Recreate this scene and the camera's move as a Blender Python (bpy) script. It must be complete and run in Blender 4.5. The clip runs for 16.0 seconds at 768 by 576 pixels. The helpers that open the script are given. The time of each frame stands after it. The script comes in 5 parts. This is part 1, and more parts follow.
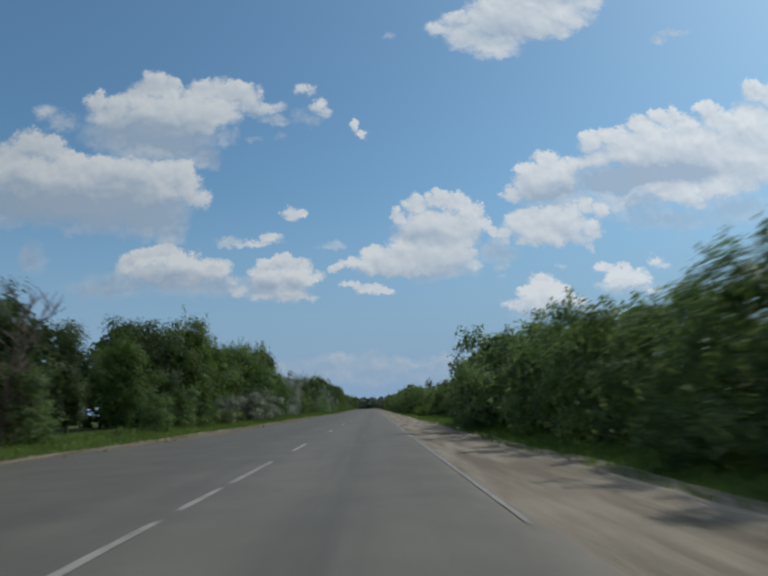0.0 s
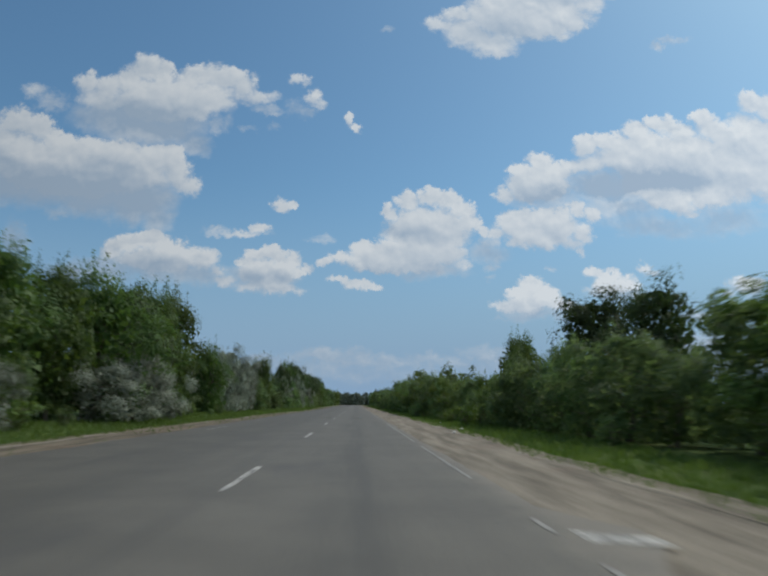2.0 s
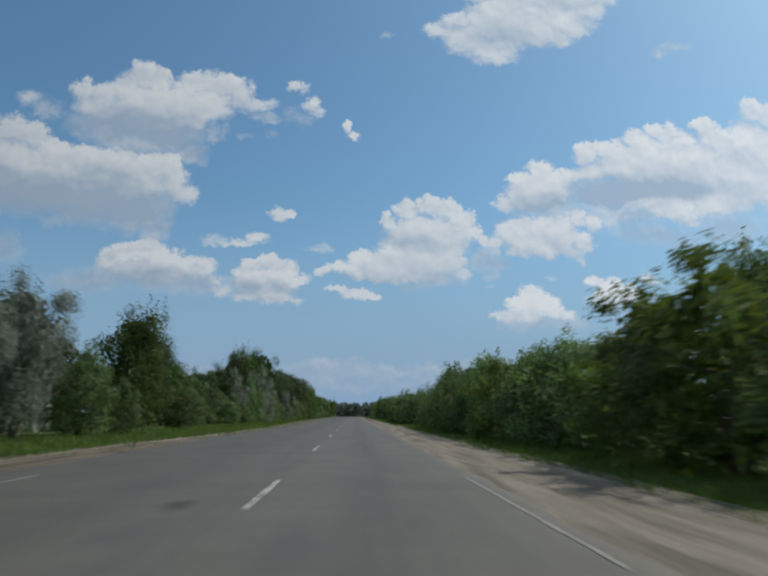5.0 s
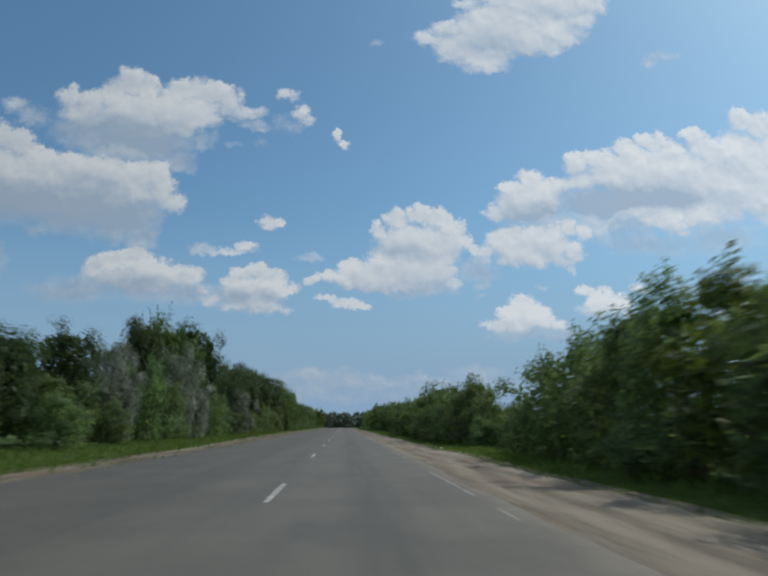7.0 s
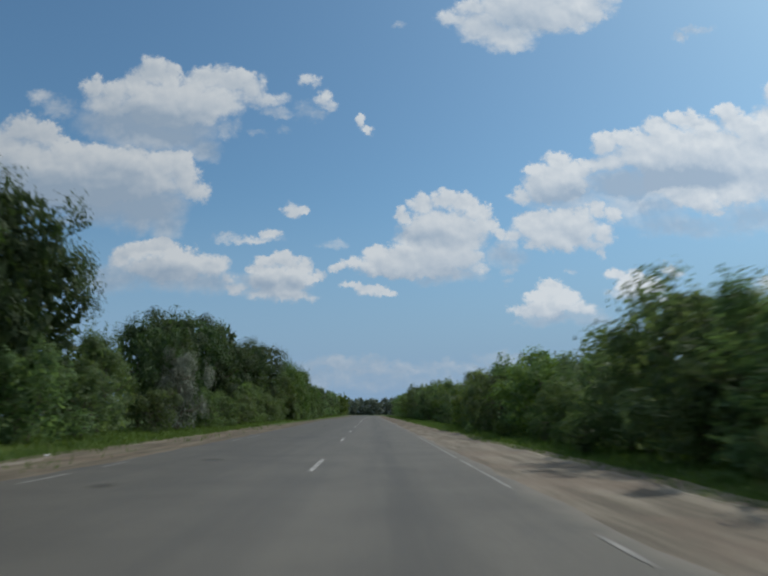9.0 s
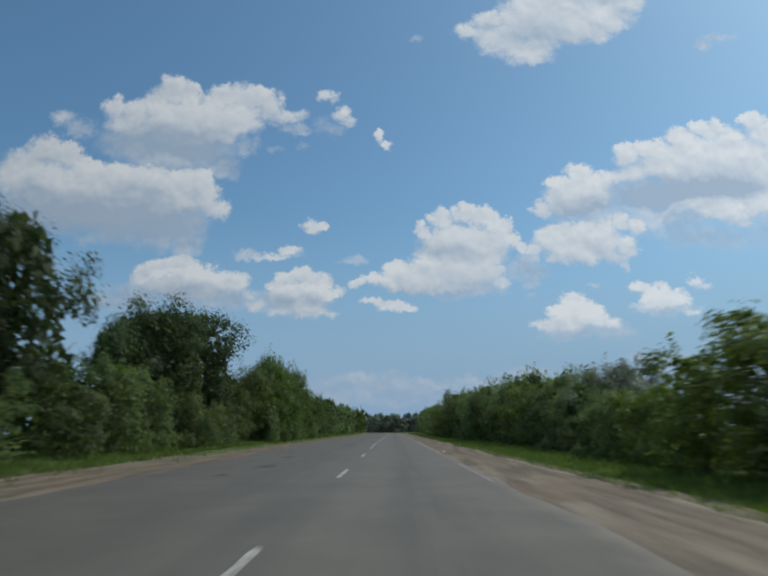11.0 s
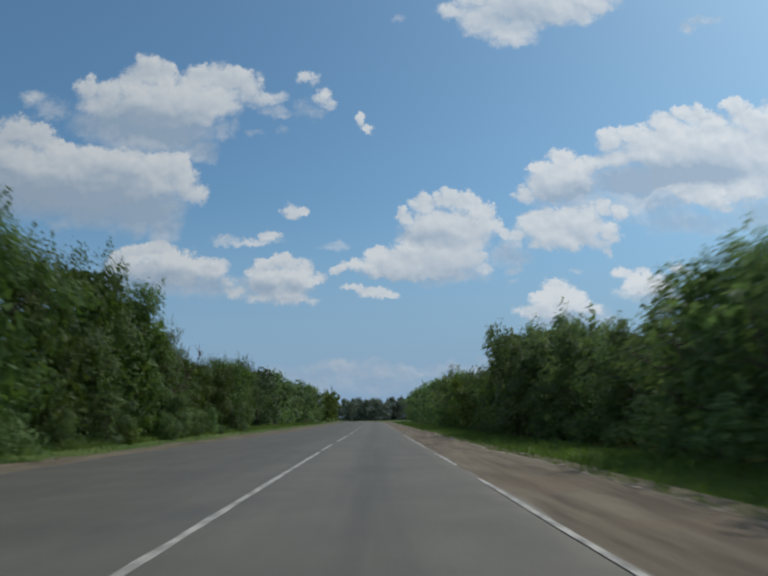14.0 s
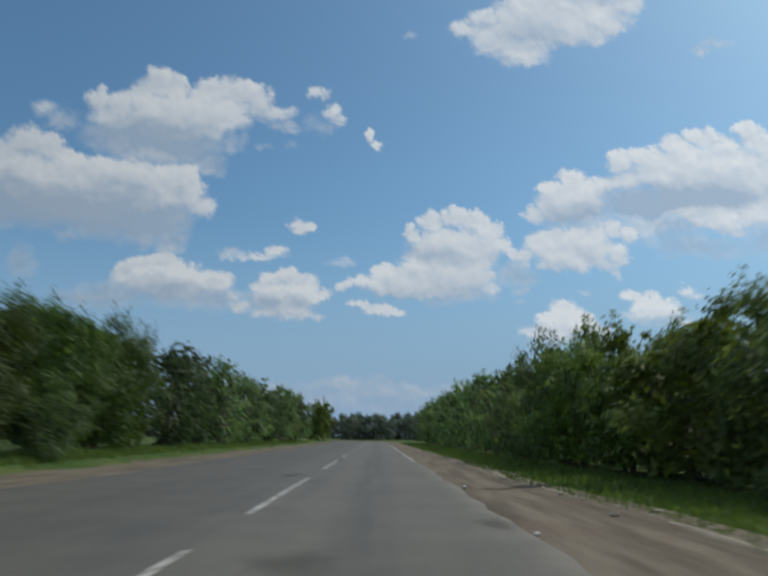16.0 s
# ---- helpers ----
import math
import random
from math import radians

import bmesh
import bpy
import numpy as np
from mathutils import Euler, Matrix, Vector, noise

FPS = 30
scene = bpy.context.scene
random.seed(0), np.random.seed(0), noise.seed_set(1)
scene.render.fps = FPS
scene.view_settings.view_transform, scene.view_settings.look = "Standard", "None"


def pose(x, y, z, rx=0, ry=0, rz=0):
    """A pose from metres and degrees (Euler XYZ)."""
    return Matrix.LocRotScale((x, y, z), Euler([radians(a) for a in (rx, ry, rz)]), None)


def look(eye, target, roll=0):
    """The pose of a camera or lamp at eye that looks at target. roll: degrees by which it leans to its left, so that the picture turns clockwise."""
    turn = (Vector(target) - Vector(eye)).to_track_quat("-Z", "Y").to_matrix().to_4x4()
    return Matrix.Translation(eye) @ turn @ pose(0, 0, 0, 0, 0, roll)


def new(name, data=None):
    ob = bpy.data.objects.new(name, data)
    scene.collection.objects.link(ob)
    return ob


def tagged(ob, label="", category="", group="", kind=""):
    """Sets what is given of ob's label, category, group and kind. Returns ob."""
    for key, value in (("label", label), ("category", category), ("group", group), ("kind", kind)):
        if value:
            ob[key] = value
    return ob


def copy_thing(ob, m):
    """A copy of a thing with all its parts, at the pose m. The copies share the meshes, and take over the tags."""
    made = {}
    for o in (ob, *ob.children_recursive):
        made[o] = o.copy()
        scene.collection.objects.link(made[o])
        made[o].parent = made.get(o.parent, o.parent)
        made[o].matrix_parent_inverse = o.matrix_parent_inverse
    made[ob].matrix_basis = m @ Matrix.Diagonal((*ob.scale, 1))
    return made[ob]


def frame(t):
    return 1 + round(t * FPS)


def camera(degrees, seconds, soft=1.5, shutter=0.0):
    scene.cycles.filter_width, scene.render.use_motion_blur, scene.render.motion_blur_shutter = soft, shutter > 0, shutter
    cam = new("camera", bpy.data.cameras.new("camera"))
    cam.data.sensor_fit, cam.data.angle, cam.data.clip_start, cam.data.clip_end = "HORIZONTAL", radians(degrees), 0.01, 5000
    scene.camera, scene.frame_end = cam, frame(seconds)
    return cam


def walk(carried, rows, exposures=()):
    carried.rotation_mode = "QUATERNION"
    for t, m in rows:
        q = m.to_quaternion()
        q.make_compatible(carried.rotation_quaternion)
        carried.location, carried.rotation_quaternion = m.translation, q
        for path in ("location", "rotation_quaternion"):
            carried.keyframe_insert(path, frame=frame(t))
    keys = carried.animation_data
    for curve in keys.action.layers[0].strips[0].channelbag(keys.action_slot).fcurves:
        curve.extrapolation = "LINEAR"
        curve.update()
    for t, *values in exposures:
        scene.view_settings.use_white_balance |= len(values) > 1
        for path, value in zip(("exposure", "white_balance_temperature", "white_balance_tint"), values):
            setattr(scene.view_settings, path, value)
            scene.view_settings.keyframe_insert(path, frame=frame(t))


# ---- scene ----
# ---------------------------------------------------------------- camera
cam = camera(60.0, 16.0, soft=2.3, shutter=0.5)
EYE_HEIGHT = 1.12
# seconds, x, y, yaw, pitch, roll of a camera driven along the right-hand lane
DRIVE = (
    (0.0, 2.20, 0.00, -0.89, 10.12, 1.93),
    (0.2, 2.16, 3.72, -1.01, 9.87, 2.09),
    (0.5, 2.10, 9.30, -1.63, 9.79, 2.34),
    (0.7, 2.05, 13.02, -1.75, 10.26, 1.28),
    (1.0, 1.97, 18.60, -1.89, 11.17, -0.32),
    (1.2, 1.91, 22.32, -2.08, 10.59, -0.13),
    (1.5, 1.83, 27.90, -3.07, 9.72, 0.15),
    (1.7, 1.79, 31.62, -2.81, 9.95, 0.00),
    (2.0, 1.75, 37.20, -2.33, 9.86, -0.22),
    (2.2, 1.71, 40.92, -2.57, 9.13, 0.08),
    (2.5, 1.66, 46.50, -2.60, 8.70, 0.52),
    (2.7, 1.64, 50.22, -2.26, 9.45, 0.24),
    (3.0, 1.63, 55.80, -2.64, 10.95, -0.17),
    (3.2, 1.62, 59.52, -2.55, 10.16, 0.29),
    (3.5, 1.60, 65.10, -3.67, 10.19, 0.98),
    (3.7, 1.57, 68.82, -4.10, 10.49, 0.91),
    (4.0, 1.52, 74.40, -5.02, 10.75, 0.80),
    (4.2, 1.49, 78.12, -4.50, 10.43, 0.39),
    (4.5, 1.45, 83.70, -2.45, 11.49, -0.22),
    (4.7, 1.43, 87.42, -2.44, 10.74, -0.20),
    (6.8, 1.28, 126.48, -3.16, 11.78, -0.02),
    (7.0, 1.28, 130.20, -3.33, 11.69, -0.00),
    (7.2, 1.29, 133.92, -3.16, 11.22, -0.05),
    (7.5, 1.31, 139.50, -1.66, 10.75, -0.13),
    (7.7, 1.33, 143.22, -2.88, 10.81, -0.50),
    (8.0, 1.34, 148.80, -2.75, 12.06, -1.06),
    (8.2, 1.34, 152.52, -1.99, 11.57, -0.54),
    (8.5, 1.33, 158.10, -1.65, 10.44, 0.23),
    (8.7, 1.33, 161.82, -2.02, 11.29, 0.28),
    (9.0, 1.33, 167.40, -1.03, 10.63, 0.36),
    (9.2, 1.33, 171.12, -0.62, 10.67, 0.38),
    (11.3, 1.35, 210.18, 0.85, 12.13, 0.61),
    (11.5, 1.35, 213.90, 0.86, 11.88, 0.63),
    (11.7, 1.38, 217.62, 0.57, 12.19, 0.69),
    (12.0, 1.48, 223.20, -0.45, 14.06, 0.77),
    (12.2, 1.53, 226.92, -0.07, 14.61, 0.46),
    (12.5, 1.59, 232.50, -1.40, 13.31, -0.01),
    (12.7, 1.62, 236.22, -1.17, 13.06, 0.42),
    (13.0, 1.69, 241.80, -0.55, 13.86, 1.06),
    (13.2, 1.75, 245.52, -0.69, 12.35, 1.42),
    (13.5, 1.80, 251.10, -1.29, 11.63, 1.95),
    (13.7, 1.79, 254.82, -1.33, 11.74, 1.54),
    (14.0, 1.78, 260.40, -0.75, 11.01, 0.93),
    (14.2, 1.79, 264.12, -0.74, 10.73, 0.79),
    (14.5, 1.81, 269.70, -0.55, 10.84, 0.57),
    (14.7, 1.82, 273.42, -1.06, 11.01, 0.40),
    (15.0, 1.83, 279.00, -1.54, 12.20, 0.14),
    (15.2, 1.84, 282.72, -0.31, 11.69, 0.03),
    (15.5, 1.85, 288.30, 0.39, 12.44, -0.13),
    (15.7, 1.86, 292.02, 1.51, 14.81, -0.26),
    (16.0, 1.88, 297.60, -0.53, 12.59, -0.46),
)
walk(cam, [(t, pose(x, y, EYE_HEIGHT, 90 + pitch, roll, yaw)) for t, x, y, yaw, pitch, roll in DRIVE])

# ---------------------------------------------------------------- sky, sun, exposure
SUN_WAY = Vector((0.645, 0.38, 0.89)).normalized()
scene.view_settings.exposure = -0.17
world = bpy.data.worlds.new("sky")
scene.world = world
world.use_nodes = True
wn, wl = world.node_tree.nodes, world.node_tree.links
sky = wn.new("ShaderNodeTexSky")
sky.sky_type, sky.sun_disc = "NISHITA", False
sky.sun_elevation, sky.sun_rotation = math.asin(SUN_WAY.z), math.atan2(SUN_WAY.x, SUN_WAY.y)
sky.air_density, sky.dust_density, sky.ozone_density = 1.0, 1.6, 1.0
wn["Background"].inputs["Strength"].default_value = 0.108
tint = wn.new("ShaderNodeMix")
tint.data_type, tint.blend_type = "RGBA", "MULTIPLY"
tint.inputs[0].default_value, tint.inputs[7].default_value = 1.0, (0.658, 0.97, 1.07, 1.0)
wl.new(sky.outputs["Color"], tint.inputs[6])
# summer haze: the sky pales to blue-grey close to the horizon, all the way round
way = wn.new("ShaderNodeTexCoord")
parts = wn.new("ShaderNodeSeparateXYZ")
wl.new(way.outputs["Generated"], parts.inputs[0])
near_horizon = wn.new("ShaderNodeMapRange")
near_horizon.interpolation_type = "SMOOTHSTEP"
wl.new(parts.outputs["Z"], near_horizon.inputs[0])
near_horizon.inputs[1].default_value, near_horizon.inputs[2].default_value = 0.34, 0.0
haze = wn.new("ShaderNodeMix")
haze.data_type = "RGBA"
haze.inputs[7].default_value = (2.46, 3.76, 5.45, 1.0)
wl.new(near_horizon.outputs[0], haze.inputs[0])
wl.new(tint.outputs[2], haze.inputs[6])
# more broken cloud added overhead and behind, beyond the backdrop, unseen, for fill light
puffs = wn.new("ShaderNodeTexNoise")
puffs.inputs["Scale"].default_value, puffs.inputs["Detail"].default_value = 3.2, 6.0
wl.new(way.outputs["Generated"], puffs.inputs["Vector"])
puff_cover = wn.new("ShaderNodeMapRange")
puff_cover.interpolation_type = "SMOOTHSTEP"
wl.new(puffs.outputs["Fac"], puff_cover.inputs[0])
puff_cover.inputs[1].default_value, puff_cover.inputs[2].default_value = 0.46, 0.58
elsewhere = wn.new("ShaderNodeMapRange")
elsewhere.interpolation_type = "SMOOTHSTEP"
wl.new(parts.outputs["Y"], elsewhere.inputs[0])
elsewhere.inputs[1].default_value, elsewhere.inputs[2].default_value = 0.62, 0.45
puff_share = wn.new("ShaderNodeMath")
puff_share.operation = "MULTIPLY"
wl.new(puff_cover.outputs[0], puff_share.inputs[0])
wl.new(elsewhere.outputs[0], puff_share.inputs[1])
clouded = wn.new("ShaderNodeMix")
clouded.data_type = "RGBA"
clouded.inputs[7].default_value = (7.2, 7.5, 7.8, 1.0)
wl.new(puff_share.outputs[0], clouded.inputs[0])
wl.new(haze.outputs[2], clouded.inputs[6])
wl.new(clouded.outputs[2], wn["Background"].inputs["Color"])

sun_data = bpy.data.lights.new("sun", "SUN")
sun_data.energy, sun_data.angle, sun_data.color = 3.1, radians(0.55), (1.0, 0.955, 0.865)
sun = new("sun", sun_data)
sun.matrix_basis = look(SUN_WAY * 60, (0, 0, 0))


# ---------------------------------------------------------------- material helpers
class Net:
    """A small wrapper to wire shader nodes."""

    def __init__(self, tree):
        self.tree = tree

    def node(self, kind, **values):
        n = self.tree.nodes.new(kind)
        for key, value in values.items():
            if key == "op":
                n.operation = value
            elif key == "blend":
                n.blend_type = value
        return n

    def put(self, socket, value):
        if isinstance(value, bpy.types.NodeSocket):
            self.tree.links.new(value, socket)
        else:
            socket.default_value = value

    def math(self, op, a, b=0.0, c=0.0, clamp=False):
        n = self.node("ShaderNodeMath", op=op)
        n.use_clamp = clamp
        for s, v in zip(n.inputs, (a, b, c)):
            self.put(s, v)
        return n.outputs[0]

    def vec(self, op, a, b=(0, 0, 0), c=(0, 0, 0)):
        n = self.node("ShaderNodeVectorMath", op=op)
        for s, v in zip(n.inputs, (a, b, c)):
            self.put(s, v)
        return n.outputs["Value" if op in ("LENGTH", "DOT_PRODUCT") else "Vector"]

    def mix(self, fac, a, b, blend="MIX"):
        n = self.node("ShaderNodeMix", blend=blend)
        n.data_type, n.blend_type = "RGBA", blend
        self.put(n.inputs[0], fac)
        self.put(n.inputs[6], a)
        self.put(n.inputs[7], b)
        return n.outputs[2]

    def noise(self, where, scale, detail=4.0, rough=0.55, colour=False):
        n = self.node("ShaderNodeTexNoise")
        self.put(n.inputs["Vector"], where)
        n.inputs["Scale"].default_value = scale
        n.inputs["Detail"].default_value = detail
        n.inputs["Roughness"].default_value = rough
        return n.outputs["Color" if colour else "Fac"]

    def ramp(self, value, low, high):
        n = self.node("ShaderNodeMapRange")
        n.interpolation_type = "SMOOTHSTEP"
        self.put(n.inputs[0], value)
        n.inputs[1].default_value, n.inputs[2].default_value = low, high
        return n.outputs[0]

    def bump(self, height, strength, distance):
        n = self.node("ShaderNodeBump")
        self.put(n.inputs["Height"], height)
        n.inputs["Strength"].default_value, n.inputs["Distance"].default_value = strength, distance
        return n.outputs["Normal"]


def material(name):
    m = bpy.data.materials.new(name)
    m.use_nodes = True
    net = Net(m.node_tree)
    bsdf = m.node_tree.nodes["Principled BSDF"]
    return m, net, bsdf


def rgb(r, g, b):
    return (r, g, b, 1.0)


def place(net):
    n = net.node("ShaderNodeTexCoord")
    return n.outputs["Object"]


def asphalt_material(name, tone, patchy=1.0):
    m, net, bsdf = material(name)
    p = place(net)
    grain = net.noise(p, 60.0, 5.0, 0.7)
    mottled = net.noise(p, 0.55, 5.0, 0.6)
    along = net.vec("MULTIPLY", p, (1.0, 0.035, 1.0))
    tracks = net.noise(along, 1.25, 3.0, 0.5)
    blotch = net.noise(net.vec("MULTIPLY", p, (1.0, 0.35, 1.0)), 0.45, 6.0, 0.65)
    c = net.mix(net.ramp(mottled, 0.3, 0.7), rgb(*(tone * k for k in (0.90, 0.85, 0.735))), rgb(*(tone * k for k in (1.14, 1.07, 0.915))))
    c = net.mix(net.math("MULTIPLY", net.ramp(tracks, 0.48, 0.70), 0.30), c, rgb(tone * 0.60, tone * 0.58, tone * 0.53))
    c = net.mix(net.math("MULTIPLY", net.ramp(blotch, 0.55, 0.74), 0.50 * patchy), c, rgb(tone * 0.52, tone * 0.52, tone * 0.55))
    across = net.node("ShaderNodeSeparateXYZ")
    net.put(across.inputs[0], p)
    # west lane darker: its stains, plus dimming at the view's left painted in
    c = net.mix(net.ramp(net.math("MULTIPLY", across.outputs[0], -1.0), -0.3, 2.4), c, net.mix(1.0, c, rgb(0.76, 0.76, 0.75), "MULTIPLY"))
    for lane, share in ((1.72, 0.62), (-0.25, 0.34), (-1.9, 0.30)):
        off = net.math("ABSOLUTE", net.math("SUBTRACT", net.math("ADD", across.outputs[0], net.math("MULTIPLY", net.noise(along, 0.9, 2.0), 0.4)), lane + 0.2))
        band = net.math("MULTIPLY", net.ramp(off, 0.75, 0.05), net.math("MULTIPLY", net.ramp(net.noise(along, 3.0, 3.0), 0.2, 0.7), share * patchy))
        c = net.mix(band, c, rgb(tone * 0.55, tone * 0.53, tone * 0.49))
    speck = net.mix(net.ramp(grain, 0.35, 0.75), rgb(0.75, 0.75, 0.75), rgb(1.25, 1.24, 1.2))
    c = net.mix(1.0, c, speck, "MULTIPLY")
    # dust blown in from the shoulder
    rim = net.math("ADD", across.outputs[0], net.math("MULTIPLY", net.math("SUBTRACT", net.noise(p, 1.6, 6.0, 0.7), 0.5), 1.3))
    c = net.mix(net.math("MULTIPLY", net.ramp(rim, 3.25, 3.95), 0.78), c, net.mix(mottled, rgb(0.135, 0.120, 0.098), rgb(0.205, 0.184, 0.150)))
    net.put(bsdf.inputs["Base Color"], c)
    bsdf.inputs["Roughness"].default_value = 0.74
    bsdf.inputs["Specular IOR Level"].default_value = 0.34
    net.put(bsdf.inputs["Normal"], net.bump(grain, 0.35, 0.006))
    return m


def faded(m):
    """A stain that thins out raggedly towards its rim."""
    net = Net(m.node_tree)
    uv = net.node("ShaderNodeUVMap")
    rim = net.node("ShaderNodeSeparateXYZ")
    net.put(rim.inputs[0], uv.outputs[0])
    p = place(net)
    rag = net.noise(net.vec("MULTIPLY", p, (1.0, 0.6, 1.0)), 3.0, 6.0, 0.65)
    cover = net.math("SUBTRACT", net.math("MULTIPLY_ADD", rag, 1.5, 0.30), rim.outputs[0])
    ms = net.node("ShaderNodeMixShader")
    net.put(ms.inputs[0], net.math("MULTIPLY", net.ramp(cover, 0.0, 0.95), 0.38))
    net.put(ms.inputs[1], net.node("ShaderNodeBsdfTransparent").outputs[0])
    net.put(ms.inputs[2], m.node_tree.nodes["Principled BSDF"].outputs[0])
    net.put(m.node_tree.nodes["Material Output"].inputs["Surface"], ms.outputs[0])
    return m


def dirt_material(name, dark, light, reddish, darker_north=False):
    m, net, bsdf = material(name)
    p = place(net)
    ruts = net.noise(net.vec("MULTIPLY", p, (1.0, 0.09, 1.0)), 2.2, 5.0, 0.6)
    patch = net.noise(p, 0.35, 6.0, 0.6)
    grit = net.noise(p, 45.0, 5.0, 0.75)
    c = net.mix(net.ramp(ruts, 0.32, 0.68), dark, light)
    c = net.mix(net.math("MULTIPLY", net.ramp(patch, 0.48, 0.66), 0.6), c, reddish)
    # darker and browner further north along the road
    if darker_north:
        where = net.node("ShaderNodeSeparateXYZ")
        net.put(where.inputs[0], p)
        north_share = net.math("MULTIPLY", net.ramp(net.math("ADD", where.outputs[1], net.math("MULTIPLY", net.math("SUBTRACT", patch, 0.5), 60.0)), 192.0, 236.0), 0.80)
        c = net.mix(north_share, c, net.mix(1.0, c, rgb(0.68, 0.645, 0.61), "MULTIPLY"))
    c = net.mix(1.0, c, net.mix(net.ramp(grit, 0.3, 0.75), rgb(0.7, 0.7, 0.7), rgb(1.25, 1.22, 1.2)), "MULTIPLY")
    net.put(bsdf.inputs["Base Color"], c)
    bsdf.inputs["Roughness"].default_value = 0.95
    bsdf.inputs["Specular IOR Level"].default_value = 0.1
    net.put(bsdf.inputs["Normal"], net.bump(net.math("ADD", grit, net.math("MULTIPLY", ruts, 2.0)), 0.5, 0.02))
    return m


def soil_material(name):
    m, net, bsdf = material(name)
    p = place(net)
    big, fine = net.noise(p, 0.25, 5.0), net.noise(p, 9.0, 6.0, 0.7)
    c = net.mix(net.ramp(big, 0.35, 0.65), rgb(0.045, 0.085, 0.022), rgb(0.085, 0.115, 0.035))
    c = net.mix(net.math("MULTIPLY", net.ramp(fine, 0.5, 0.7), 0.6), c, rgb(0.10, 0.085, 0.05))
    net.put(bsdf.inputs["Base Color"], c)
    bsdf.inputs["Roughness"].default_value = 0.95
    bsdf.inputs["Specular IOR Level"].default_value = 0.08
    net.put(bsdf.inputs["Normal"], net.bump(fine, 0.6, 0.05))
    return m


def paint_material(name, bright=0.37):
    """Road paint, worn through to the grey of the road in ragged places."""
    m, net, bsdf = material(name)
    p = place(net)
    wear = net.noise(net.vec("MULTIPLY", p, (1.0, 0.4, 1.0)), 5.0, 6.0, 0.75)
    fine = net.noise(p, 60.0, 4.0, 0.7)
    worn = net.ramp(net.math("ADD", wear, net.math("MULTIPLY", fine, 0.25)), 0.54, 0.74)
    net.put(bsdf.inputs["Base Color"], net.mix(worn, rgb(bright, bright * 0.975, bright * 0.89), rgb(0.14, 0.136, 0.124)))
    bsdf.inputs["Roughness"].default_value = 0.7
    return m


def leaf_material(name, dark, light, gloss=0.62, through_light=0.42, glow=(1.4, 1.35, 0.7)):
    m, net, bsdf = material(name)
    p = place(net)
    geo = net.node("ShaderNodeNewGeometry")
    info = net.node("ShaderNodeObjectInfo")
    mixer = net.math("ADD", net.math("MULTIPLY", geo.outputs["Random Per Island"], 0.36),
                     net.math("MULTIPLY", net.ramp(net.noise(p, 1.1, 3.0), 0.35, 0.65), 0.64))
    c = net.mix(mixer, dark, light)
    hue = net.node("ShaderNodeHueSaturation")
    net.put(hue.inputs["Hue"], net.math("ADD", 0.485, net.math("MULTIPLY", info.outputs["Random"], 0.03)))
    net.put(hue.inputs["Value"], net.math("ADD", 0.8, net.math("MULTIPLY", info.outputs["Random"], 0.4)))
    net.put(hue.inputs["Color"], c)
    c = hue.outputs["Color"]
    net.put(bsdf.inputs["Base Color"], c)
    bsdf.inputs["Roughness"].default_value = gloss
    bsdf.inputs["Specular IOR Level"].default_value = 0.22
    tr = net.node("ShaderNodeBsdfTranslucent")
    net.put(tr.inputs["Color"], net.mix(1.0, c, rgb(*glow), "MULTIPLY"))
    ms = net.node("ShaderNodeMixShader")
    ms.inputs[0].default_value = through_light
    net.put(ms.inputs[1], bsdf.outputs[0])
    net.put(ms.inputs[2], tr.outputs[0])
    net.put(m.node_tree.nodes["Material Output"].inputs["Surface"], ms.outputs[0])
    return m


def bark_material(name, dark=(0.05, 0.04, 0.03), light=(0.20, 0.17, 0.13)):
    m, net, bsdf = material(name)
    p = place(net)
    ridges = net.noise(net.vec("MULTIPLY", p, (6.0, 6.0, 1.2)), 4.0, 6.0, 0.7)
    net.put(bsdf.inputs["Base Color"], net.mix(ridges, rgb(*dark), rgb(*light)))
    bsdf.inputs["Roughness"].default_value = 0.9
    net.put(bsdf.inputs["Normal"], net.bump(ridges, 0.8, 0.03))
    return m


def plain_material(name, colour, rough=0.8):
    m, net, bsdf = material(name)
    p = place(net)
    n = net.noise(p, 30.0, 4.0)
    net.put(bsdf.inputs["Base Color"], net.mix(n, rgb(*(k * 0.75 for k in colour)), rgb(*(min(1.0, k * 1.2) for k in colour))))
    bsdf.inputs["Roughness"].default_value = rough
    return m


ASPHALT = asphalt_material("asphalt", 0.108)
PATCH = faded(asphalt_material("asphalt_patch", 0.066, 0.4))
DIRT = dirt_material("shoulder_dirt", rgb(0.134, 0.120, 0.098), rgb(0.252, 0.228, 0.186), rgb(0.194, 0.158, 0.128), True)
SAND = dirt_material("pale_sand", rgb(0.18, 0.165, 0.13), rgb(0.31, 0.285, 0.23), rgb(0.23, 0.20, 0.16))
DIRT_WEST = dirt_material("shoulder_dirt_west", rgb(0.086, 0.075, 0.058), rgb(0.175, 0.152, 0.116), rgb(0.146, 0.112, 0.084))
SOIL = soil_material("verge_soil")
PAINT = paint_material("road_paint")
PAINT_OLD = paint_material("road_paint_old", 0.22)
BARK = bark_material("bark")
BARK_BROWN = bark_material("brown_twigs", (0.060, 0.042, 0.036), (0.15, 0.11, 0.10))
GRASS = leaf_material("grass_blades", rgb(0.070, 0.140, 0.036), rgb(0.138, 0.236, 0.066), 0.7, 0.35)
